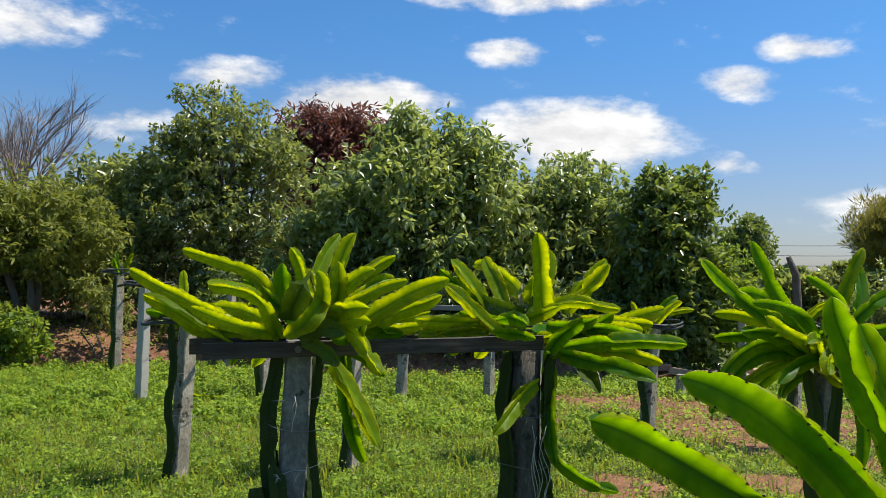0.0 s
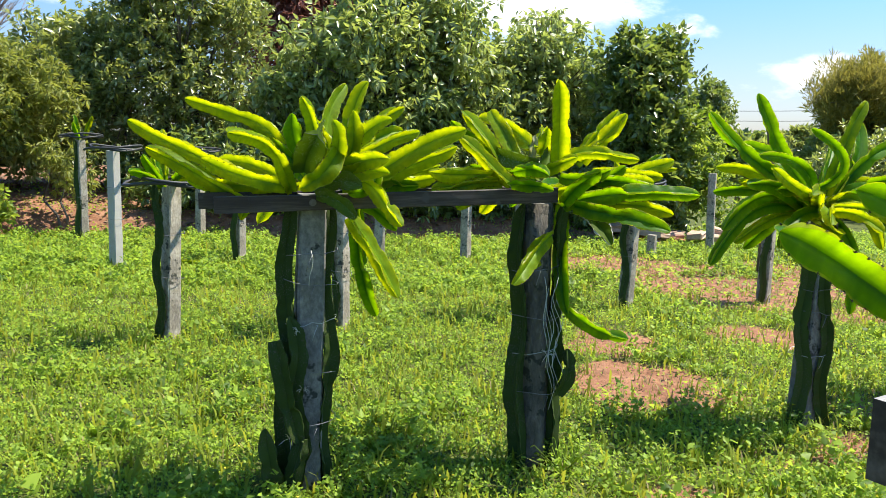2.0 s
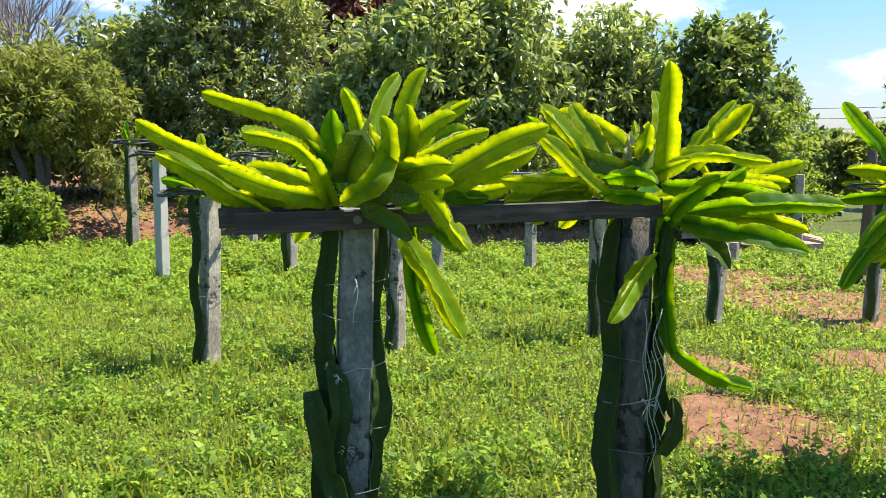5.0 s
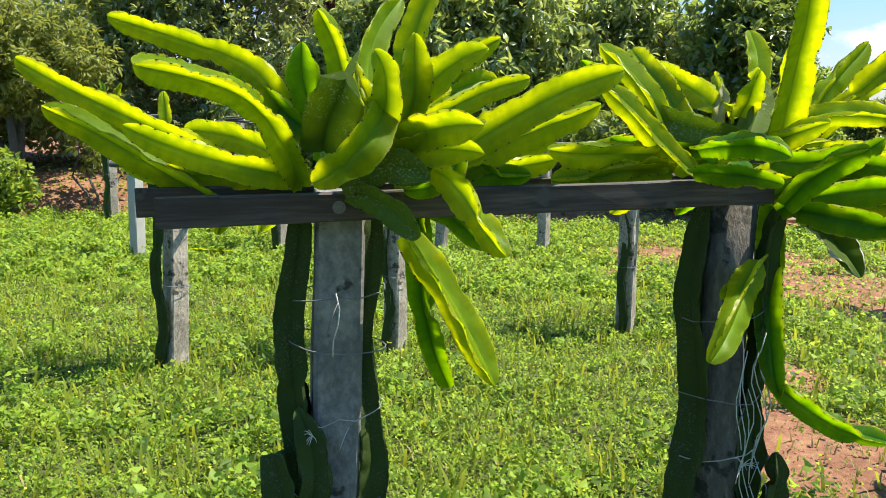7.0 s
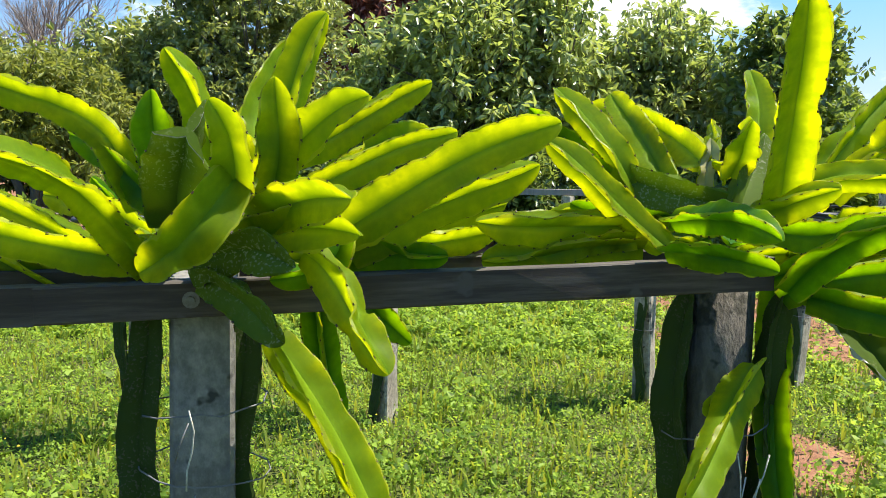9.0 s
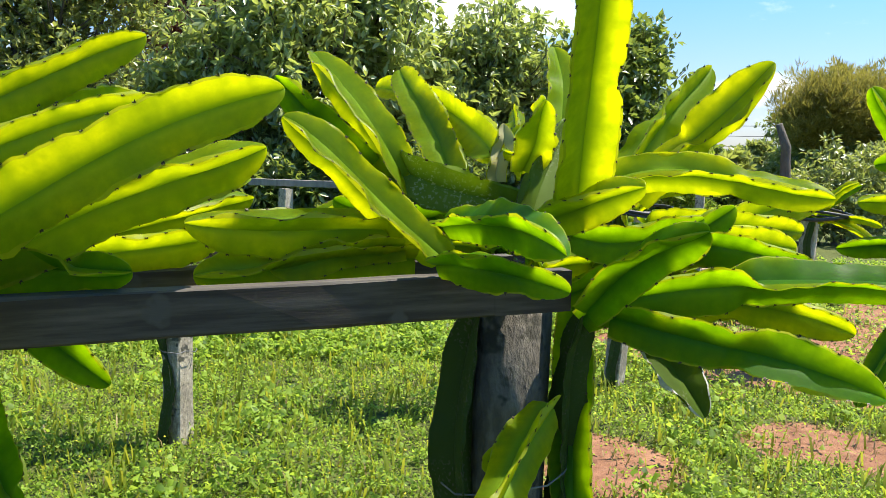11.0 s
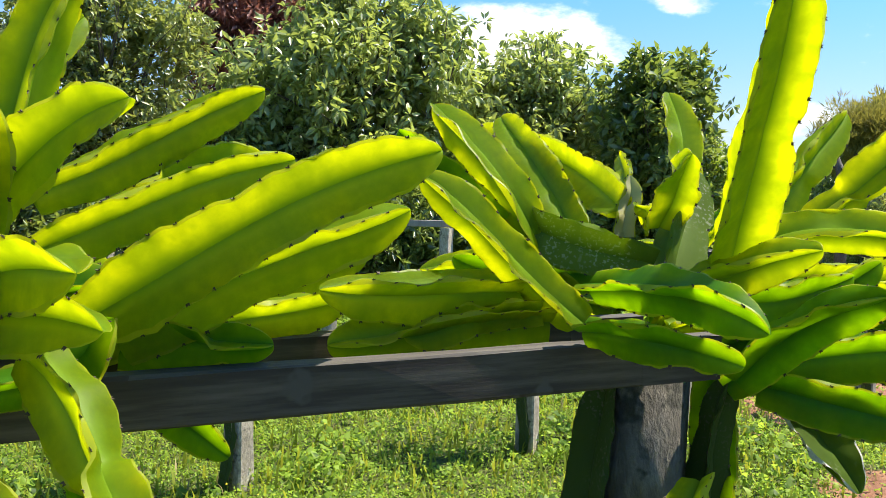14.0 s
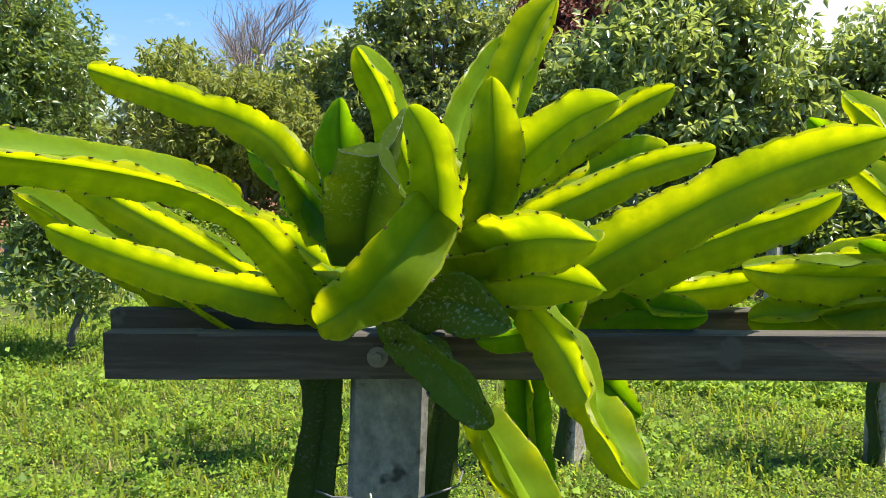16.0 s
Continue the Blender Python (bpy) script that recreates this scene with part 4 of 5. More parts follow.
# ---- dragon fruit plants ----
def stem_mesh(pts, width, roll, seed, taper=True, bend=1.0, wavy=1.0):
    """Three-winged cactus stem along a smooth path: scalloped margins with small dark spine pads at the notches."""
    rng = random.Random(seed)
    roll += rng.uniform(-10, 10) if taper else 0.0
    b, m, t = (Vector(p) for p in pts)

    def on_curve(u):
        wa, wb, wc = (1 - u) ** 2, 2 * bend * u * (1 - u), u * u
        return (b * wa + m * wb + t * wc) / (wa + wb + wc)
    fine = [on_curve(i / 60) for i in range(61)]
    run = [0.0]
    for p, q in zip(fine, fine[1:]):
        run.append(run[-1] + (q - p).length)
    length = run[-1]

    def along(s):
        """The place and the direction at a share s of the length."""
        goal = s * length
        i = min(59, max(0, next((n for n in range(60) if run[n + 1] >= goal), 59)))
        f = (goal - run[i]) / max(1e-9, run[i + 1] - run[i])
        return fine[i].lerp(fine[i + 1], f), (fine[min(60, i + 2)] - fine[max(0, i - 1)]).normalized()
    pitch = 0.028 * (width / 0.08) ** 0.5
    notches = max(4, int(length / pitch))
    steps = notches * 4
    R0 = width * 0.93 / 1.72
    bm = bmesh.new()
    layer = bm.verts.layers.float.new("wing")
    rings = []
    wob = [rng.uniform(0, 6.28) for _ in range(3)]
    twist = rng.uniform(-0.25, 0.25) if taper else 0.0
    pads = []
    lump = [rng.uniform(0.7, 1.25) for _ in range(23)]
    amp = rng.uniform(0.035, 0.06)
    thick = 0.0028 * (width / 0.08)
    kink = rng.uniform(0.35, 0.75)
    jog, pinch = (rng.uniform(-0.7, 0.7), 0.22) if rng.random() < 0.45 and taper else (0.0, 0.08)
    wave = [wavy * rng.uniform(0.015, 0.04) for _ in range(3)]
    rate = [wavy * rng.uniform(9, 17) for _ in range(3)]
    marks = [(i, i / steps) for i in range(steps)]
    marks += [(steps - 1, 1 - f / steps) for f in (0.6, 0.32, 0.14, 0.04, 0.0)] if taper else [(steps - 1, 1 - 0.3 / steps), (steps - 1, 1.0)]
    for i, s in marks:
        p, d = along(s)
        away = Vector((0.0, 1.0, 0.25))
        e1 = away - d * away.dot(d)
        if e1.length < 0.15:
            e1 = Vector((0, 0, 1)) - d * d.z
        e1.normalize()
        e2 = d.cross(e1)
        p = p + wavy * (e2 * 0.006 * math.sin(5 * wavy * s + wob[0]) + e1 * 0.006 * math.sin(4 * s + wob[1]))
        ends = min(1.0, (1 - s) * length / (0.95 * width)) if taper else 1.0
        env = (0.72 + 0.28 * min(1, s * length / 0.08)) * (max(0.0, 1 - (1 - ends) ** 2.1) ** 0.55 * 0.97 + 0.03)
        env *= 1 - 0.2 * smooth_step(0.5, 1.0, s)
        env *= 1 - pinch * math.exp(-((s - kink) * length / 0.022) ** 2) + 0.04 * math.sin(8 * s + wob[2])
        hump = (0.25, 0.7, 1.0, 0.45)[i % 4] * lump[(i // 4) % len(lump)]
        ring = []
        for k in range(3):
            a = radians(roll) + twist * s + jog * smooth_step(kink - 0.03, kink + 0.03, s) + 2 * math.pi * k / 3
            c, sn = math.cos(a), math.sin(a)
            out = e1 * c + e2 * sn
            side = -e1 * sn + e2 * c
            R = R0 * env * (1 - amp + amp * hump + wave[k] * math.sin(rate[k] * s + wob[k]))
            core = R0 * env * 0.13
            tk = thick * min(1.0, env * 1.4)
            av = a + math.pi / 3
            out2 = e1 * math.cos(a + 2.0944) + e2 * math.sin(a + 2.0944)
            side2 = -e1 * math.sin(a + 2.0944) + e2 * math.cos(a + 2.0944)
            ripple = 0.005 * math.sin(rate[k] * 1.3 * s + wob[k] * 2) + 0.0022 * math.sin(math.pi * i / 4 + wob[k])
            out = (out + side * (ripple / R0)).normalized()
            ring.append((p + out * R, 1))
            ring.append((p + out * (R - tk * 0.9) + side * tk * 0.75, 0))
            ring.append((p + out * R * 0.62 + side * tk * 1.3, 0))
            ring.append((p + out * R * 0.30 + side * tk * 1.9, 0))
            ring.append((p + (e1 * math.cos(av) + e2 * math.sin(av)) * core, 0))
            ring.append((p + out2 * R * 0.30 - side2 * tk * 1.9, 0))
            ring.append((p + out2 * R * 0.62 - side2 * tk * 1.3, 0))
            ring.append((p + out2 * (R - tk * 0.9) - side2 * tk * 0.75, 0))
            if i % 4 == 0 and 0 < i < steps - 1 and env > 0.5:
                pads.append((p + out * R, out, d))
        if not taper:
            # slanting cut across the end
            ring = [(q + d * (q - p).dot(e1) * 0.5 * smooth_step(0.75, 1.0, s), g) for q, g in ring]
        row = [bm.verts.new(q) for q, _ in ring]
        for k, v in enumerate(row):
            v[layer] = (1.0, 0.99, 0.94, 0.60, 0.03, 0.60, 0.94, 0.99)[k % 8] * (0.90, 0.98, 1.0, 0.97)[i % 4]
        rings.append(row)
    n = 24
    for a, c in zip(rings, rings[1:]):
        for k in range(n):
            f = bm.faces.new((a[k], a[(k + 1) % n], c[(k + 1) % n], c[k]))
            f.smooth = True
            if c is rings[-1] and not taper:
                f.material_index = 3
            elif k % 8 in (0, 7):
                f.material_index = 1
            if k % 8 in (0, 1, 4, 7):
                f.loops[3].edge.smooth = False
    for ring, flip in ((rings[0], True), (rings[-1], False)):
        f = bm.faces.new(ring[::-1] if flip else ring)
        f.material_index = 0
    for q, out, d in pads:
        sd = out.cross(d) * 0.0012
        for w in (-0.7, 0.7):
            tip = q + out * rng.uniform(0.0012, 0.0034) + d * w * 0.003
            v = [bm.verts.new(q - out * 0.002 + sd + d * 0.002), bm.verts.new(q - out * 0.002 - sd + d * 0.002), bm.verts.new(q - out * 0.002 - d * 0.0024), bm.verts.new(tip)]
            for tri in ((0, 1, 3), (1, 2, 3), (2, 0, 3)):
                bm.faces.new([v[x] for x in tri]).material_index = 2
    return bm


COUNT = [0]


def stem(plant, base, mid, tip, width, roll, material, label="", cut=False, scarred=False, bend=1.0):
    COUNT[0] += 1
    o = Vector(plant.location)
    bm = stem_mesh([Vector(p) - o for p in (base, mid, tip)], width, roll, COUNT[0], not cut, bend)
    return part("stem", bm, (material, CUT if scarred else material if material == STEM_OLD else MARGIN, SPINE, CUT), plant, label)


def dragon_fruit(at, z, label):
    return thing("dragon_fruit_plant", label, "cactus plant", "dragon fruit plants", (at[0], at[1], z))


def climbing(plant, post, z_top, face, sway, seed, width=0.085, low=-0.02, out=0.06):
    """An old stem that climbs a post, pressed to one of its sides. face: unit (across, towards the path)."""
    rng = random.Random(seed)
    o = Vector(plant.location)
    ax, ay = face
    d = U * ax - NRM * ay
    base = height(post[0], post[1])
    pts = []
    for f in (0.0, 0.5, 1.0):
        w = sway * math.sin(4 * f + seed)
        pts.append(Vector((post[0], post[1], base + low + (z_top - low) * f)) + d * (out + 0.012 * math.sin(5 * f + seed)) + U * w * (abs(ay) > 0.5) - NRM * w * (abs(ax) > 0.5) - o)
    bm = stem_mesh(pts, width * 0.86, rng.uniform(-20, 20) + 60 * rng.choice((0, 1)), seed * 7, True, 1.0, 2.6)
    part("climbing_stem", bm, (STEM_CLIMB, STEM_CLIMB, SPINE, STEM_CLIMB), plant, "dark old stem tied to the post")


plant_a = dragon_fruit(P_A, 1.18, "dragon fruit cactus with long yellow-green stems spilling over a rail")
plant_b = dragon_fruit(P_B, 1.18, "dragon fruit cactus with one tall upright stem over a rail")
plant_c = dragon_fruit(P_C, 1.05, "full dragon fruit cactus with arching green stems on a post")
plant_d = dragon_fruit(P_D, 1.20, "dragon fruit cactus with long broad stems near the path")
stem(plant_a, (-0.681, 3.220, 1.302), (-0.720, 3.210, 1.473), (-1.057, 3.191, 1.543), 0.066, 20, STEM, bend=2.5)
stem(plant_a, (-0.651, 3.170, 1.204), (-0.677, 2.981, 1.404), (-0.785, 2.631, 1.425), 0.062, 10, STEM, bend=2.2)
stem(plant_a, (-0.735, 3.270, 1.192), (-1.032, 3.267, 1.332), (-1.294, 3.264, 1.466), 0.08, 0, STEM)
stem(plant_a, (-0.799, 3.220, 1.146), (-1.050, 3.209, 1.290), (-1.211, 3.198, 1.357), 0.08, -10, STEM)
stem(plant_a, (-0.645, 3.170, 1.217), (-0.837, 3.079, 1.267), (-0.949, 2.988, 1.327), 0.07, 0, STEM)
stem(plant_a, (-0.628, 3.250, 1.332), (-0.649, 3.228, 1.448), (-0.656, 3.206, 1.504), 0.085, 10, STEM_DARK)
stem(plant_a, (-0.533, 3.250, 1.375), (-0.583, 3.208, 1.505), (-0.612, 3.166, 1.565), 0.07, -20, STEM)
stem(plant_a, (-0.522, 3.340, 1.384), (-0.547, 3.442, 1.534), (-0.474, 3.545, 1.645), 0.075, 40, STEM)
stem(plant_a, (-0.445, 3.220, 1.367), (-0.434, 3.229, 1.550), (-0.356, 3.238, 1.632), 0.08, 0, STEM)
stem(plant_a, (-0.429, 3.140, 1.323), (-0.405, 3.108, 1.450), (-0.400, 3.076, 1.515), 0.075, 10, STEM)
stem(plant_a, (-0.473, 3.370, 1.395), (-0.356, 3.474, 1.470), (-0.214, 3.577, 1.551), 0.08, 30, STEM)
stem(plant_a, (-0.455, 3.170, 1.369), (-0.346, 3.123, 1.453), (-0.263, 3.076, 1.488), 0.08, -5, STEM)
stem(plant_a, (-0.454, 3.270, 1.330), (-0.309, 3.337, 1.394), (-0.147, 3.405, 1.448), 0.07, 25, STEM)
stem(plant_a, (-0.363, 3.220, 1.264), (-0.158, 3.210, 1.392), (0.030, 3.200, 1.460), 0.09, 5, STEM)
stem(plant_a, (-0.326, 3.250, 1.236), (-0.163, 3.271, 1.331), (0.000, 3.292, 1.397), 0.085, 10, STEM)
stem(plant_a, (-0.398, 3.320, 1.237), (-0.238, 3.473, 1.263), (-0.050, 3.626, 1.297), 0.075, 30, STEM)
stem(plant_a, (-0.463, 3.320, 1.213), (-0.208, 3.385, 1.217), (-0.075, 3.450, 1.265), 0.075, -30, STEM)
stem(plant_a, (-0.484, 3.170, 1.300), (-0.349, 3.072, 1.344), (-0.267, 2.974, 1.345), 0.085, 0, STEM)
stem(plant_a, (-0.514, 3.170, 1.251), (-0.358, 3.095, 1.301), (-0.269, 3.020, 1.292), 0.08, -20, STEM)
stem(plant_a, (-0.481, 3.100, 1.344), (-0.423, 3.010, 1.426), (-0.477, 3.000, 1.478), 0.075, 0, STEM)
stem(plant_a, (-0.461, 3.090, 1.366), (-0.487, 2.960, 1.296), (-0.600, 3.030, 1.222), 0.09, 0, STEM)
stem(plant_a, (-0.365, 3.105, 1.250), (-0.300, 3.045, 1.215), (-0.213, 2.990, 1.098), 0.074, 5, STEM)
stem(plant_a, (-0.318, 3.170, 1.275), (-0.325, 3.145, 1.221), (-0.425, 3.120, 1.200), 0.07, 0, STEM_DARK)
stem(plant_a, (-0.540, 3.120, 1.208), (-0.444, 3.058, 1.178), (-0.387, 3.075, 1.119), 0.07, 0, STEM_OLD)
stem(plant_a, (-0.414, 3.105, 1.118), (-0.345, 3.090, 1.000), (-0.221, 3.060, 0.815), 0.078, 50, STEM)
stem(plant_a, (-0.405, 3.300, 1.174), (-0.413, 3.425, 0.905), (-0.321, 3.550, 0.630), 0.075, 40, STEM_DARK)
stem(plant_a, (-0.559, 3.120, 1.227), (-0.467, 3.085, 1.273), (-0.367, 3.050, 1.237), 0.09, 0, STEM_OLD)
stem(plant_a, (-0.619, 3.190, 1.315), (-0.722, 3.220, 1.403), (-0.823, 3.250, 1.426), 0.08, 0, STEM_DARK)
stem(plant_a, (-0.696, 3.320, 1.250), (-0.826, 3.385, 1.290), (-0.991, 3.450, 1.314), 0.075, 10, STEM)
stem(plant_a, (-0.689, 3.270, 1.256), (-0.778, 3.310, 1.183), (-0.885, 3.350, 1.242), 0.075, 10, STEM)
stem(plant_a, (-0.657, 3.270, 1.224), (-0.829, 3.285, 1.202), (-0.867, 3.300, 1.072), 0.08, -10, STEM)
stem(plant_a, (-0.599, 3.190, 1.278), (-0.571, 3.135, 1.388), (-0.539, 3.080, 1.440), 0.125, 0, STEM_OLD, cut=True)
stem(plant_a, (-0.661, 3.220, 1.241), (-0.894, 3.235, 1.201), (-1.076, 3.250, 1.247), 0.08, -15, STEM)
stem(plant_a, (-0.507, 3.320, 1.331), (-0.553, 3.350, 1.423), (-0.574, 3.380, 1.487), 0.07, 0, STEM)
stem(plant_a, (-0.414, 3.420, 1.362), (-0.324, 3.510, 1.421), (-0.215, 3.600, 1.454), 0.075, 20, STEM)
stem(plant_a, (-0.327, 3.270, 1.223), (-0.248, 3.260, 1.222), (-0.153, 3.250, 1.241), 0.07, 0, STEM_DARK)
stem(plant_b, (0.449, 3.400, 1.309), (0.408, 3.260, 1.482), (0.368, 3.120, 1.654), 0.088, 0, STEM)
stem(plant_b, (0.200, 3.500, 1.342), (0.115, 3.444, 1.450), (0.044, 3.587, 1.553), 0.075, 50, STEM)
stem(plant_b, (0.304, 3.600, 1.312), (0.273, 3.800, 1.426), (0.219, 4.000, 1.566), 0.085, 0, STEM)
stem(plant_b, (0.140, 3.500, 1.365), (0.059, 3.522, 1.448), (-0.012, 3.545, 1.497), 0.07, 0, STEM_DARK)
stem(plant_b, (0.363, 3.600, 1.394), (0.335, 3.850, 1.487), (0.170, 4.100, 1.535), 0.08, 10, STEM)
stem(plant_b, (0.254, 3.420, 1.234), (0.111, 3.396, 1.368), (0.012, 3.372, 1.432), 0.072, 55, STEM)
stem(plant_b, (0.208, 3.450, 1.269), (0.003, 3.394, 1.287), (-0.110, 3.339, 1.289), 0.085, -10, STEM)
stem(plant_b, (0.209, 3.450, 1.235), (0.007, 3.394, 1.219), (-0.095, 3.337, 1.221), 0.085, -10, STEM)
stem(plant_b, (0.192, 3.420, 1.255), (0.074, 3.400, 1.233), (0.000, 3.380, 1.228), 0.06, 0, STEM)
stem(plant_b, (0.360, 3.450, 1.317), (0.251, 3.483, 1.355), (0.146, 3.516, 1.374), 0.078, 10, STEM_OLD, cut=True)
stem(plant_b, (0.389, 3.750, 1.413), (0.445, 3.873, 1.444), (0.476, 3.997, 1.495), 0.05, 0, STEM)
stem(plant_b, (0.365, 3.600, 1.350), (0.362, 3.600, 1.400), (0.366, 3.600, 1.450), 0.05, 0, STEM_DRY, "withered cream-coloured stem tip")
stem(plant_b, (0.406, 3.600, 1.364), (0.379, 3.575, 1.398), (0.362, 3.550, 1.411), 0.045, 30, STEM)
stem(plant_b, (0.504, 3.700, 1.438), (0.505, 3.769, 1.529), (0.514, 3.839, 1.618), 0.075, 0, STEM)
stem(plant_b, (0.385, 3.500, 1.372), (0.397, 3.460, 1.466), (0.400, 3.420, 1.485), 0.075, 0, STEM)
stem(plant_b, (0.384, 3.450, 1.278), (0.419, 3.500, 1.362), (0.459, 3.550, 1.463), 0.095, 0, STEM_OLD)
stem(plant_b, (0.545, 3.550, 1.333), (0.643, 3.600, 1.454), (0.755, 3.651, 1.576), 0.08, 15, STEM)
stem(plant_b, (0.555, 3.450, 1.339), (0.642, 3.394, 1.460), (0.704, 3.339, 1.544), 0.078, 5, STEM)
stem(plant_b, (0.451, 3.400, 1.323), (0.501, 3.332, 1.395), (0.731, 3.206, 1.368), 0.062, 45, STEM, bend=1.6)
stem(plant_b, (0.315, 3.380, 1.291), (0.452, 3.303, 1.344), (0.484, 3.227, 1.359), 0.066, 0, STEM)
stem(plant_b, (0.239, 3.350, 1.299), (0.302, 3.126, 1.330), (0.338, 3.062, 1.290), 0.066, 10, STEM_DARK)
stem(plant_b, (0.241, 3.350, 1.240), (0.314, 3.215, 1.266), (0.385, 3.200, 1.228), 0.06, 0, STEM_DARK)
stem(plant_b, (0.470, 3.400, 1.169), (0.548, 3.325, 1.274), (0.581, 3.250, 1.314), 0.08, 0, STEM_DARK)
stem(plant_b, (0.476, 3.450, 1.145), (0.579, 3.425, 1.243), (1.062, 3.400, 1.209), 0.085, 10, STEM_DARK)
stem(plant_b, (0.532, 3.450, 1.153), (0.646, 3.375, 1.146), (0.907, 3.300, 1.058), 0.085, 0, STEM_DARK)
stem(plant_b, (0.602, 3.600, 1.129), (0.871, 3.550, 1.191), (0.989, 3.500, 1.116), 0.08, 10, STEM)
stem(plant_b, (0.562, 3.550, 1.148), (0.648, 3.500, 1.110), (0.699, 3.450, 0.980), 0.085, 0, STEM_OLD, scarred=True)
stem(plant_b, (0.600, 3.550, 1.277), (0.795, 3.550, 1.270), (0.946, 3.550, 1.197), 0.075, 20, STEM_DARK)
stem(plant_b, (0.632, 3.600, 1.285), (0.815, 3.650, 1.301), (0.995, 3.700, 1.270), 0.075, 0, STEM)
stem(plant_b, (0.553, 3.650, 1.190), (0.638, 3.700, 1.234), (1.062, 3.750, 1.344), 0.085, 20, STEM)
stem(plant_b, (0.540, 3.600, 1.173), (0.735, 3.600, 1.262), (0.923, 3.600, 1.255), 0.08, -20, STEM)
stem(plant_b, (0.495, 3.600, 1.160), (0.631, 3.575, 1.208), (0.773, 3.550, 1.329), 0.08, 0, STEM_DARK)
stem(plant_b, (0.490, 3.520, 1.148), (0.487, 3.470, 0.823), (0.521, 3.420, 0.676), 0.08, 30, STEM_DARK)
stem(plant_b, (0.516, 3.420, 0.691), (0.610, 3.385, 0.634), (0.773, 3.350, 0.581), 0.07, 0, STEM_DARK)
stem(plant_b, (0.414, 3.360, 1.027), (0.305, 3.161, 0.970), (0.214, 3.082, 0.868), 0.075, 0, STEM)
stem(plant_b, (0.351, 3.300, 0.900), (0.325, 3.300, 0.938), (0.329, 3.300, 0.994), 0.05, 40, STEM)
stem(plant_b, (0.289, 3.600, 1.248), (0.186, 3.675, 1.307), (0.035, 3.750, 1.269), 0.08, 10, STEM)
stem(plant_b, (0.352, 3.600, 1.297), (0.229, 3.600, 1.252), (0.086, 3.600, 1.315), 0.075, 0, STEM_DARK)
stem(plant_b, (0.470, 3.500, 1.269), (0.571, 3.500, 1.254), (0.694, 3.500, 1.303), 0.08, 0, STEM_DARK)
stem(plant_c, (1.903, 4.100, 1.207), (1.690, 4.100, 1.484), (1.594, 4.100, 1.695), 0.085, 0, STEM_DARK)
stem(plant_c, (1.873, 4.100, 1.207), (1.523, 4.050, 1.337), (1.319, 4.000, 1.595), 0.085, 15, STEM_DARK)
stem(plant_c, (1.892, 4.100, 1.165), (1.672, 4.150, 1.331), (1.452, 4.200, 1.312), 0.085, -15, STEM)
stem(plant_c, (1.893, 4.100, 1.151), (1.581, 4.000, 1.254), (1.380, 3.900, 1.012), 0.085, 0, STEM_DARK)
stem(plant_c, (1.898, 4.100, 1.094), (1.584, 4.050, 1.232), (1.374, 4.000, 0.820), 0.085, 0, STEM_DARK)
stem(plant_c, (1.918, 4.100, 1.207), (2.215, 4.050, 1.335), (1.855, 4.000, 1.529), 0.06, 0, STEM_DARK)
stem(plant_c, (2.009, 4.100, 1.181), (2.100, 4.150, 1.496), (2.250, 4.200, 1.678), 0.085, -15, STEM)
stem(plant_c, (2.041, 4.100, 1.153), (2.210, 4.150, 1.385), (2.462, 4.200, 1.485), 0.085, 0, STEM_DARK)
stem(plant_c, (2.044, 4.100, 1.125), (2.193, 4.050, 1.272), (2.403, 4.000, 1.305), 0.085, 15, STEM_DARK)
stem(plant_c, (2.017, 4.100, 1.096), (2.151, 4.025, 1.314), (2.250, 3.950, 0.920), 0.085, -15, STEM)
stem(plant_c, (2.049, 4.100, 1.068), (2.231, 4.075, 0.932), (2.180, 4.050, 0.557), 0.075, 30, STEM_DARK)
stem(plant_c, (1.928, 4.100, 1.095), (1.696, 3.950, 1.257), (1.452, 3.800, 1.245), 0.085, 0, STEM_DARK)
stem(plant_c, (1.952, 4.100, 1.152), (1.884, 3.975, 1.376), (1.519, 3.850, 1.386), 0.07, 0, STEM_DARK)
stem(plant_c, (1.960, 4.100, 1.067), (1.973, 3.950, 1.012), (1.955, 3.800, 1.018), 0.07, 0, STEM)
stem(plant_c, (1.903, 4.100, 1.037), (1.761, 4.000, 1.003), (1.698, 3.900, 0.922), 0.07, 0, STEM_DARK)
stem(plant_c, (1.891, 4.100, 1.179), (1.673, 4.225, 1.216), (1.507, 4.350, 1.169), 0.08, 0, STEM_DARK)
stem(plant_c, (2.068, 4.100, 1.182), (2.325, 4.250, 1.482), (2.300, 4.400, 1.600), 0.085, 15, STEM_DARK)
stem(plant_c, (2.011, 4.100, 1.153), (2.390, 4.200, 1.211), (2.709, 4.300, 1.026), 0.085, -15, STEM)
stem(plant_c, (1.982, 4.100, 1.152), (2.080, 4.250, 1.326), (2.186, 4.400, 1.463), 0.07, 0, STEM_DARK)
stem(plant_c, (1.918, 4.100, 1.207), (1.716, 4.275, 1.478), (1.665, 4.450, 1.421), 0.085, 15, STEM_DARK)
stem(plant_c, (1.896, 4.100, 1.122), (1.861, 4.175, 1.176), (1.663, 4.250, 0.870), 0.085, 0, STEM_DARK)
stem(plant_c, (1.979, 4.100, 1.180), (1.823, 3.925, 1.181), (1.541, 3.750, 1.325), 0.07, 0, STEM)
stem(plant_d, (0.616, 1.020, 1.102), (0.267, 0.959, 1.318), (0.172, 0.897, 1.331), 0.058, 0, STEM_DARK)
stem(plant_d, (0.614, 1.050, 1.155), (0.401, 1.010, 1.355), (0.294, 0.970, 1.379), 0.062, 10, STEM_DARK)
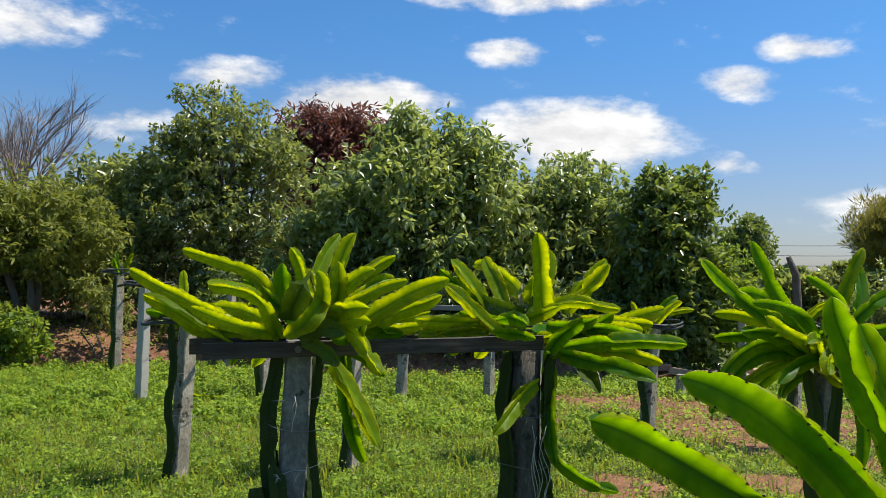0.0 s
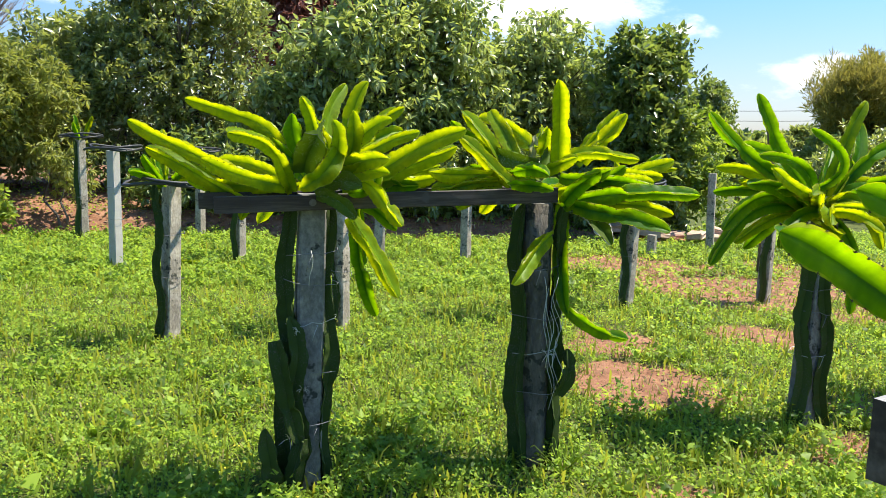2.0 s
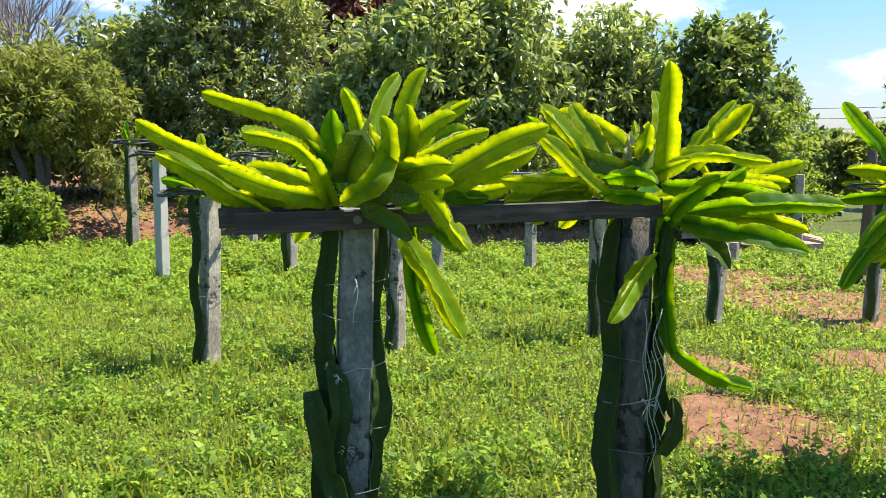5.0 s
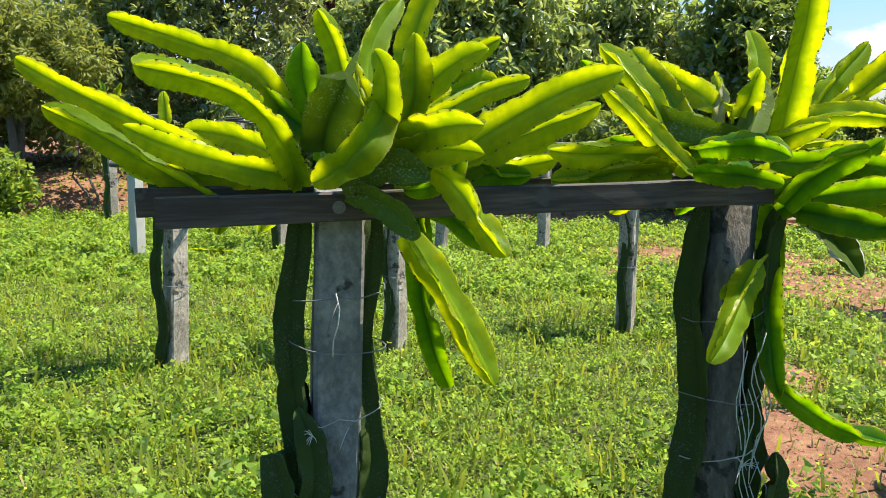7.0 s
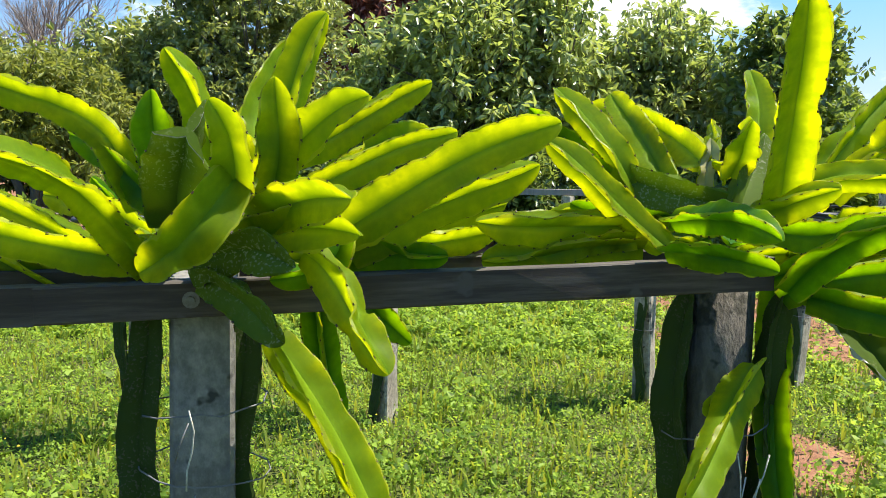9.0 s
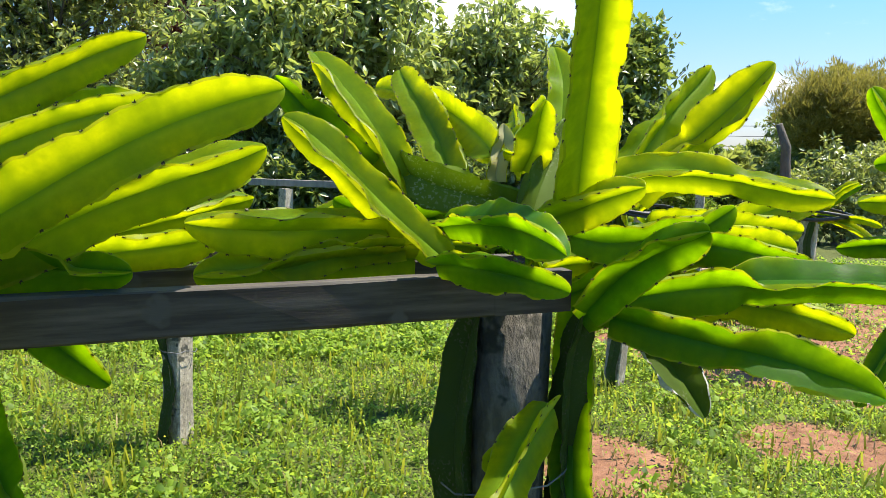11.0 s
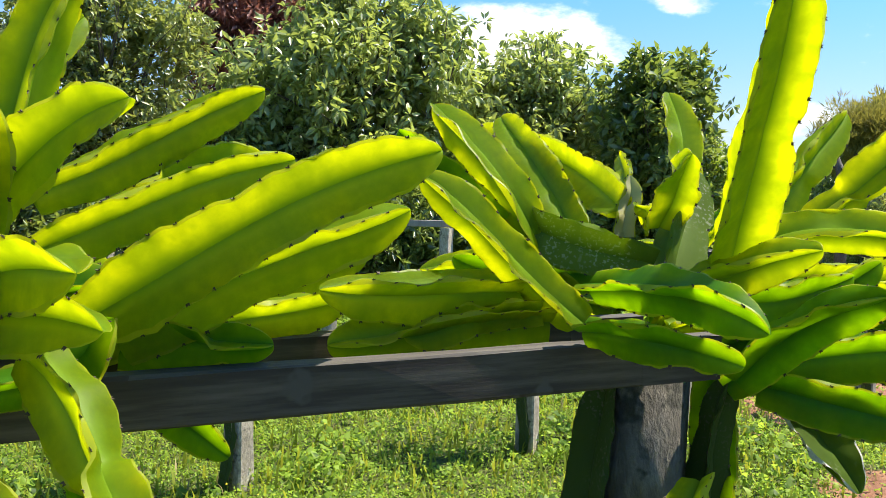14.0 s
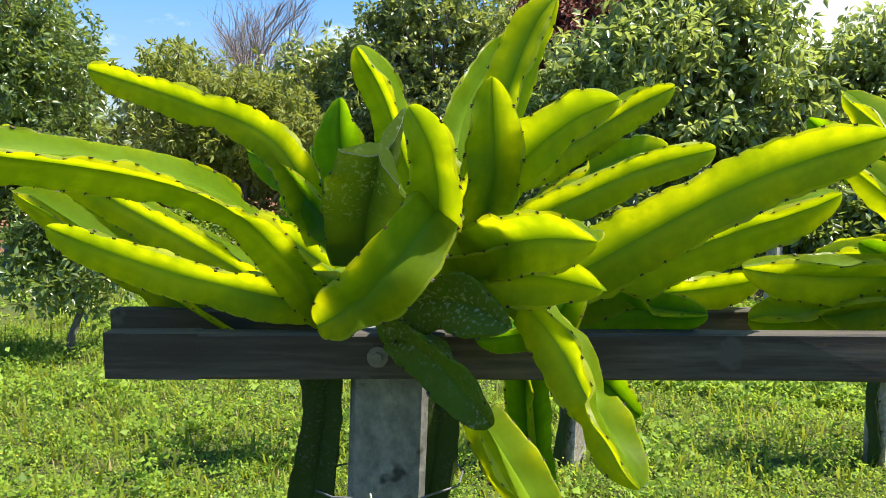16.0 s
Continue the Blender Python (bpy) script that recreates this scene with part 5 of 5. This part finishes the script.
stem(plant_d, (0.665, 1.100, 1.117), (0.498, 1.110, 1.321), (0.445, 1.120, 1.340), 0.055, 10, STEM_DARK)
stem(plant_d, (0.696, 1.050, 1.147), (0.509, 1.025, 1.395), (0.493, 1.000, 1.482), 0.055, -10, STEM_DARK)
stem(plant_d, (0.634, 1.000, 1.219), (0.564, 0.950, 1.315), (0.477, 0.900, 1.456), 0.055, 20, STEM_DARK)


def fill_crown(plant, centre, n, seed, reach, steep, width=0.075, arc=(0, 6.283)):
    """More stems of a full crown, fanned round the post top."""
    rng = random.Random(seed)
    for k in range(n):
        a = arc[0] + (arc[1] - arc[0]) * ((k * 0.618) % 1.0) + rng.uniform(-0.2, 0.2)
        el, ln = rng.uniform(*steep), rng.uniform(*reach)
        d = Vector((math.cos(a) * math.cos(el), math.sin(a) * math.cos(el), math.sin(el)))
        b = centre + Vector((math.cos(a), math.sin(a), 0)) * 0.06 + Vector((0, 0, rng.uniform(-0.04, 0.05)))
        stem(plant, b, b + d * ln * 0.5 + Vector((0, 0, 0.08 * ln)), b + d * ln + Vector((0, 0, -0.25 * ln)), width * rng.uniform(0.85, 1.1), rng.uniform(-40, 40), STEM if rng.random() < 0.45 else STEM_DARK)


fill_crown(plant_c, Vector((P_C.x, P_C.y, 1.12)), 16, 61, (0.3, 0.5), (-0.5, 0.7), 0.08)
fill_crown(plant_d, Vector((P_D.x, P_D.y, 1.25)), 12, 62, (0.3, 0.5), (-0.3, 0.9), 0.08, (-1.2, 1.6))
fill_crown(plant_b, Vector((P_B.x, P_B.y + 0.1, 1.2)), 7, 63, (0.25, 0.42), (-0.2, 0.5), 0.075, (0.2, 2.9))
fill_crown(plant_a, Vector((P_A.x, P_A.y + 0.1, 1.2)), 8, 64, (0.25, 0.42), (-0.2, 0.6), 0.075, (0.2, 2.9))
climbing(plant_a, P_A, 1.2, (-0.9, 0.45), 0.02, 3, 0.095, out=0.085)
climbing(plant_a, P_A, 1.2, (0.9, 0.3), 0.02, 5, 0.085, out=0.085)
climbing(plant_a, P_A, 0.75, (-0.55, 0.8), 0.03, 6, 0.10, low=-0.05, out=0.10)
for pts, w, roll in ((((-0.70, 3.12, 0.62), (-0.665, 3.085, 0.42), (-0.60, 3.10, 0.20)), 0.085, 20), (((-0.60, 3.10, 0.22), (-0.61, 3.10, 0.08), (-0.66, 3.12, -0.05)), 0.08, 40),
                     (((-0.69, 3.14, -0.02), (-0.74, 3.10, 0.10), (-0.735, 3.09, 0.27)), 0.085, 0)):
    part("climbing_stem", stem_mesh([Vector(p) - plant_a.location for p in pts], w, roll, int(w * 7000 + roll)), (STEM_CLIMB, STEM_CLIMB, SPINE, CUT), plant_a, "dark old stem tied to the post")
climbing(plant_b, P_B, 1.2, (-0.97, 0.25), 0.03, 8, 0.12, out=0.095)
climbing(plant_b, P_B, 1.2, (0.75, 0.6), 0.03, 9, 0.09, out=0.085)
climbing(plant_b, P_B, 0.7, (0.95, 0.1), 0.03, 10, 0.09, out=0.09)
part("climbing_stem", stem_mesh([Vector(p) - plant_b.location for p in ((0.50, 3.44, 0.30), (0.535, 3.43, 0.38), (0.53, 3.43, 0.52))], 0.075, 10, 77), (STEM_CLIMB, STEM_CLIMB, SPINE, CUT), plant_b, "short dark shoot low on the post")
climbing(plant_c, P_C, 1.1, (-0.9, 0.4), 0.02, 13, 0.10, out=0.08)
climbing(plant_c, P_C, 1.1, (0.6, 0.7), 0.02, 14, 0.08, out=0.08)


def crown(at, z, n, seed, label, reach=(0.3, 0.55), steep=(-0.2, 0.9), width=0.075, post=True):
    rng = random.Random(seed)
    plant = dragon_fruit(at, z, label)
    c = Vector((at[0], at[1], z))
    for k in range(n):
        a = 2.4 * k + rng.uniform(-0.5, 0.5)
        el, ln = rng.uniform(*steep), rng.uniform(*reach)
        d = Vector((math.cos(a) * math.cos(el), math.sin(a) * math.cos(el), math.sin(el)))
        b = c + Vector((math.cos(a), math.sin(a), 0)) * 0.05 + Vector((0, 0, rng.uniform(-0.02, 0.06)))
        tip = b + d * ln + Vector((0, 0, -0.14 * ln))
        m = b + d * ln * 0.5 + Vector((0, 0, rng.uniform(0.02, 0.10) * ln))
        stem(plant, b, m, tip, width * rng.uniform(0.85, 1.1), rng.uniform(-40, 40), STEM if rng.random() < 0.6 else STEM_DARK)
    if post:
        climbing(plant, at, z - GROUND_Z, (-0.8, 0.6), 0.02, seed, 0.08, out=0.075)
    return plant


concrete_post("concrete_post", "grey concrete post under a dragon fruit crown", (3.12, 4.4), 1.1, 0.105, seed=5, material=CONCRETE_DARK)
crown((3.12, 4.4), 1.08, 30, 39, "full dragon fruit cactus shading bare soil beside its post", (0.3, 0.5), (-0.5, 0.8), 0.08)
crown((-1.82, 5.60), 1.06, 8, 31, "sparse dragon fruit cactus with few upright stems", (0.2, 0.4), (0.35, 1.4))
crown((-0.65, 6.01), 1.06, 10, 32, "sparse dragon fruit cactus on a far post", (0.2, 0.35), (-0.2, 0.6))
crown((-4.49, 11.0), 1.3, 3, 33, "young dragon fruit cactus with one upright stem", (0.2, 0.4), (0.9, 1.5))
crown((1.83, 6.94), 1.06, 9, 34, "small dragon fruit cactus with short stems on a post", (0.2, 0.42), (-0.2, 0.9))
crown((3.29, 7.33), 1.06, 12, 35, "dragon fruit cactus on a far post", (0.25, 0.45))
crown((5.3, 8.0), 1.06, 12, 36, "dragon fruit cactus on a far post", (0.25, 0.45))
crown((-2.05, 9.25), 1.06, 4, 37, "sparse dragon fruit cactus on a far post", (0.2, 0.35), (-0.3, 0.6))
crown((0.83, 6.57), 1.0, 11, 38, "sparse dragon fruit cactus on a far post", (0.2, 0.35), (-0.3, 0.6))


# ---- rubble, house, power line ----
def rubble():
    rng = random.Random(9)
    for k in range(16):
        x, y = 4.1 + rng.uniform(-0.9, 0.9), 12.0 + rng.uniform(-0.5, 0.5)
        bm = bmesh.new()
        box(bm, (rng.uniform(0.2, 0.5), rng.uniform(0.15, 0.35), rng.uniform(0.06, 0.12)), bevel=0.012, rough=0.02, seed=k)
        brick = k % 3 == 0
        ob = mesh_object("brick" if brick else "concrete_slab", bm, BRICK if brick else RUBBLE)
        ob.matrix_basis = pose(x, y, height(x, y) + 0.05 + 0.05 * (k % 3), rng.uniform(-14, 14), rng.uniform(-14, 14), rng.uniform(0, 180))
        tagged(ob, "broken red brick piece on bare soil" if brick else "broken pale concrete slab on bare soil", "rubble", "rubble pieces")


rubble()


def house(at, yaw, size, wall_h, roof_h, label):
    x, y = at
    z0 = height(x, y)
    ob = thing("house", label, "house", "", (x, y, z0))
    ob.matrix_basis = pose(x, y, z0, 0, 0, yaw)
    w, d = size
    bm = bmesh.new()
    box(bm, (w, d, wall_h), (0, 0, wall_h / 2))
    part("wall", bm, PLASTER, ob)
    bm = bmesh.new()
    o = 0.5
    for sgn in (-1, 1):
        n = int(w / 0.22)
        for i in range(n):
            xa, xb = -w / 2 - o + (w + 2 * o) * i / n, -w / 2 - o + (w + 2 * o) * (i + 0.92) / n
            rows = 10
            for j in range(rows):
                def at_f(f):
                    return (sgn * (d / 2 + o) * (1 - f), wall_h + roof_h * f)
                (ya, za), (yb, zb) = at_f(j / rows), at_f((j + 1.1) / rows)
                mid = (xa + xb) / 2
                q = [bm.verts.new(p) for p in ((xa, ya, za), (mid, ya, za + 0.09), (xb, ya, za), (xb, yb, zb), (mid, yb, zb + 0.09), (xa, yb, zb))]
                bm.faces.new((q[0], q[1], q[4], q[5]))
                bm.faces.new((q[1], q[2], q[3], q[4]))
    part("roof", bm, TILE, ob, "weathered orange clay tile roof")
    for i in (-0.3, 0.0, 0.3):
        bm = bmesh.new()
        box(bm, (1.1, 0.06, 1.0), (i * w, -d / 2 - 0.02, wall_h * 0.55), bevel=0.02)
        part("window", bm, DARK_GLASS, ob)


house((22.9, 22.7), -38, (10, 6), 2.7, 0.75, "low house with an orange clay tile roof beyond the meadow")
house((40.0, 84.0), 10, (12, 7), 2.6, 1.3, "distant low house with a clay tile roof")


def power_line():
    poles = ((13.0, 62.0), (34.0, 50.0), (55.0, 38.0))
    tops = []
    for x, y in poles:
        z0 = height(x, y)
        ob = thing("utility_pole", "distant utility pole with a crossarm", "utility pole", "utility poles", (x, y, z0))
        bm = bmesh.new()
        h = 4.6 - z0
        tube(bm, ((0, 0, -0.3), (0, 0, h)), (0.13, 0.09), 8)
        part("pole", bm, WOOD_GREY, ob)
        bm = bmesh.new()
        box(bm, (1.6, 0.1, 0.1), (0, 0, h - 0.3), bevel=0.01)
        part("crossarm", bm, WOOD_GREY, ob)
        tops.append((x, y, z0 + h - 0.25))
    for k, dz in enumerate((0.0, -0.7, -1.4)):
        bm = bmesh.new()
        pts = []
        for a, b in zip(tops, tops[1:]):
            for i in range(12):
                s = i / 12
                p = Vector(a).lerp(Vector(b), s)
                pts.append(p + Vector((0, 0, dz - 1.6 * s * (1 - s))))
        tube(bm, pts, 0.02, 4)
        tagged(mesh_object("power_cable", bm, HOSE), "thin dark overhead power cable", "cable", "power cables")


power_line()


# ---- small things ----
def tuft(at, n, size, seed, material, name, label, category):
    """A small burst of thin dry fibres."""
    rng = random.Random(seed)
    bm = bmesh.new()
    for k in range(n):
        d = Vector((rng.uniform(-1, 1), rng.uniform(-1, 0.1), rng.uniform(-0.9, 0.9))).normalized() * size * rng.uniform(0.5, 1)
        tube(bm, ((0, 0, 0), d * 0.6 + Vector((0, 0, 0.1 * size)), d), (0.0012, 0.001, 0.0006), 4, False)
    ob = mesh_object(name, bm, material)
    ob.location = at
    return tagged(ob, label, category)


tuft(P_A + Vector((-0.02, -0.115, 0.66)), 9, 0.035, 1, CUT, "dry_roots", "pale dry aerial roots on an old stem", "roots")
tuft(P_A + Vector((0.0, -0.11, 0.42)), 8, 0.05, 2, CUT, "dry_roots", "pale dry aerial roots on an old stem", "roots")
tuft(P_A + Vector((-0.05, -0.12, 0.22)), 9, 0.05, 3, CUT, "dry_roots", "pale dry aerial roots on an old stem", "roots")
tuft(P_B + Vector((0.03, -0.12, 0.5)), 9, 0.05, 4, CUT, "dry_roots", "pale dry aerial roots on an old stem", "roots")


def strap(points, label):
    bm = bmesh.new()
    tube(bm, points, 0.0016, 5)
    tagged(mesh_object("plastic_strip", bm, CUT, True), label, "strip")


for k in range(7):
    x = P_B.x + 0.01 + 0.011 * k
    strap([(x + (0.008 + 0.002 * k) * math.sin(1.1 * j + 2 * k) + 0.0025 * j, P_B.y - 0.085 + 0.004 * math.sin(j * 1.7 + k), 0.84 - 0.045 * j - 0.05 * (k % 4)) for j in range(8 + k % 5)], "torn pale plastic strip hanging down a post")
strap([(P_A.x + 0.03 + 0.008 * math.sin(j * 1.3), P_A.y - 0.105, 0.98 - 0.035 * j) for j in range(5)], "loose pale end of tie string on a post")
fallen = thing("fallen_stem", "yellowed stem lying on the lawn beside a post", "plant stem", "", (-2.75, 8.75, GROUND_Z + 0.05))
part("stem", stem_mesh([(-0.35, 0.1, 0.0), (0.0, 0.0, 0.03), (0.4, 0.05, 0.0)], 0.06, 20, 991), (STEM, MARGIN, SPINE, CUT), fallen)


def weed_clump(at, n, seed, size, label):
    """A broad-leaved weed: leaves rising on thin stalks from one root."""
    rng = random.Random(seed)
    z0 = height(*at)
    base = thing("weed", label, "weed", "weeds by the posts", (*at, z0))
    bm = bmesh.new()
    for k in range(n):
        a, el = rng.uniform(0, 6.28), rng.uniform(0.35, 1.2)
        d = Vector((math.cos(a) * math.cos(el), math.sin(a) * math.cos(el), math.sin(el)))
        ln = size * rng.uniform(0.5, 1.1)
        p = d * ln
        tube(bm, ((0, 0, 0), p * 0.5, p), (0.002, 0.0016, 0.001), 4, False)
        flat = Vector((math.cos(a + rng.uniform(-.6, .6)), math.sin(a + rng.uniform(-.6, .6)), rng.uniform(-.45, .15))).normalized()
        side = flat.cross(Vector((rng.uniform(-.3, .3), rng.uniform(-.3, .3), 1))).normalized()
        n_up, leaf_l = side.cross(flat), rng.uniform(0.022, 0.042) * (size / 0.15)
        w = leaf_l * rng.uniform(0.26, 0.38)
        q = [bm.verts.new(p + flat * leaf_l * f + side * w * g + n_up * h * w) for f, g, h in ((0, 0, 0), (0.3, 0.8, .25), (0.65, 0.95, .25), (1, 0, -.2), (0.65, -0.95, .25), (0.3, -0.8, .25), (0.5, 0, 0))]
        for m in range(6):
            bm.faces.new((q[m], q[(m + 1) % 6], q[6]))
    part("foliage", bm, CLOVER, base)


for k, (x, y, s) in enumerate(((0.52, 3.38, 0.16), (0.60, 3.52, 0.12), (0.25, 3.36, 0.10), (-0.45, 3.10, 0.12), (1.2, 3.5, 0.18), (1.5, 3.75, 0.16), (0.95, 3.3, 0.15), (1.75, 3.8, 0.2), (2.25, 3.95, 0.16), (1.35, 3.15, 0.17), (-1.4, 2.9, 0.12), (-2.0, 5.45, 0.14), (0.2, 5.2, 0.16), (0.0, 4.5, 0.13), (1.9, 6.6, 0.18), (0.95, 6.4, 0.15))):
    weed_clump((x, y), 34, 300 + k, s, "leafy green weed growing near a post")
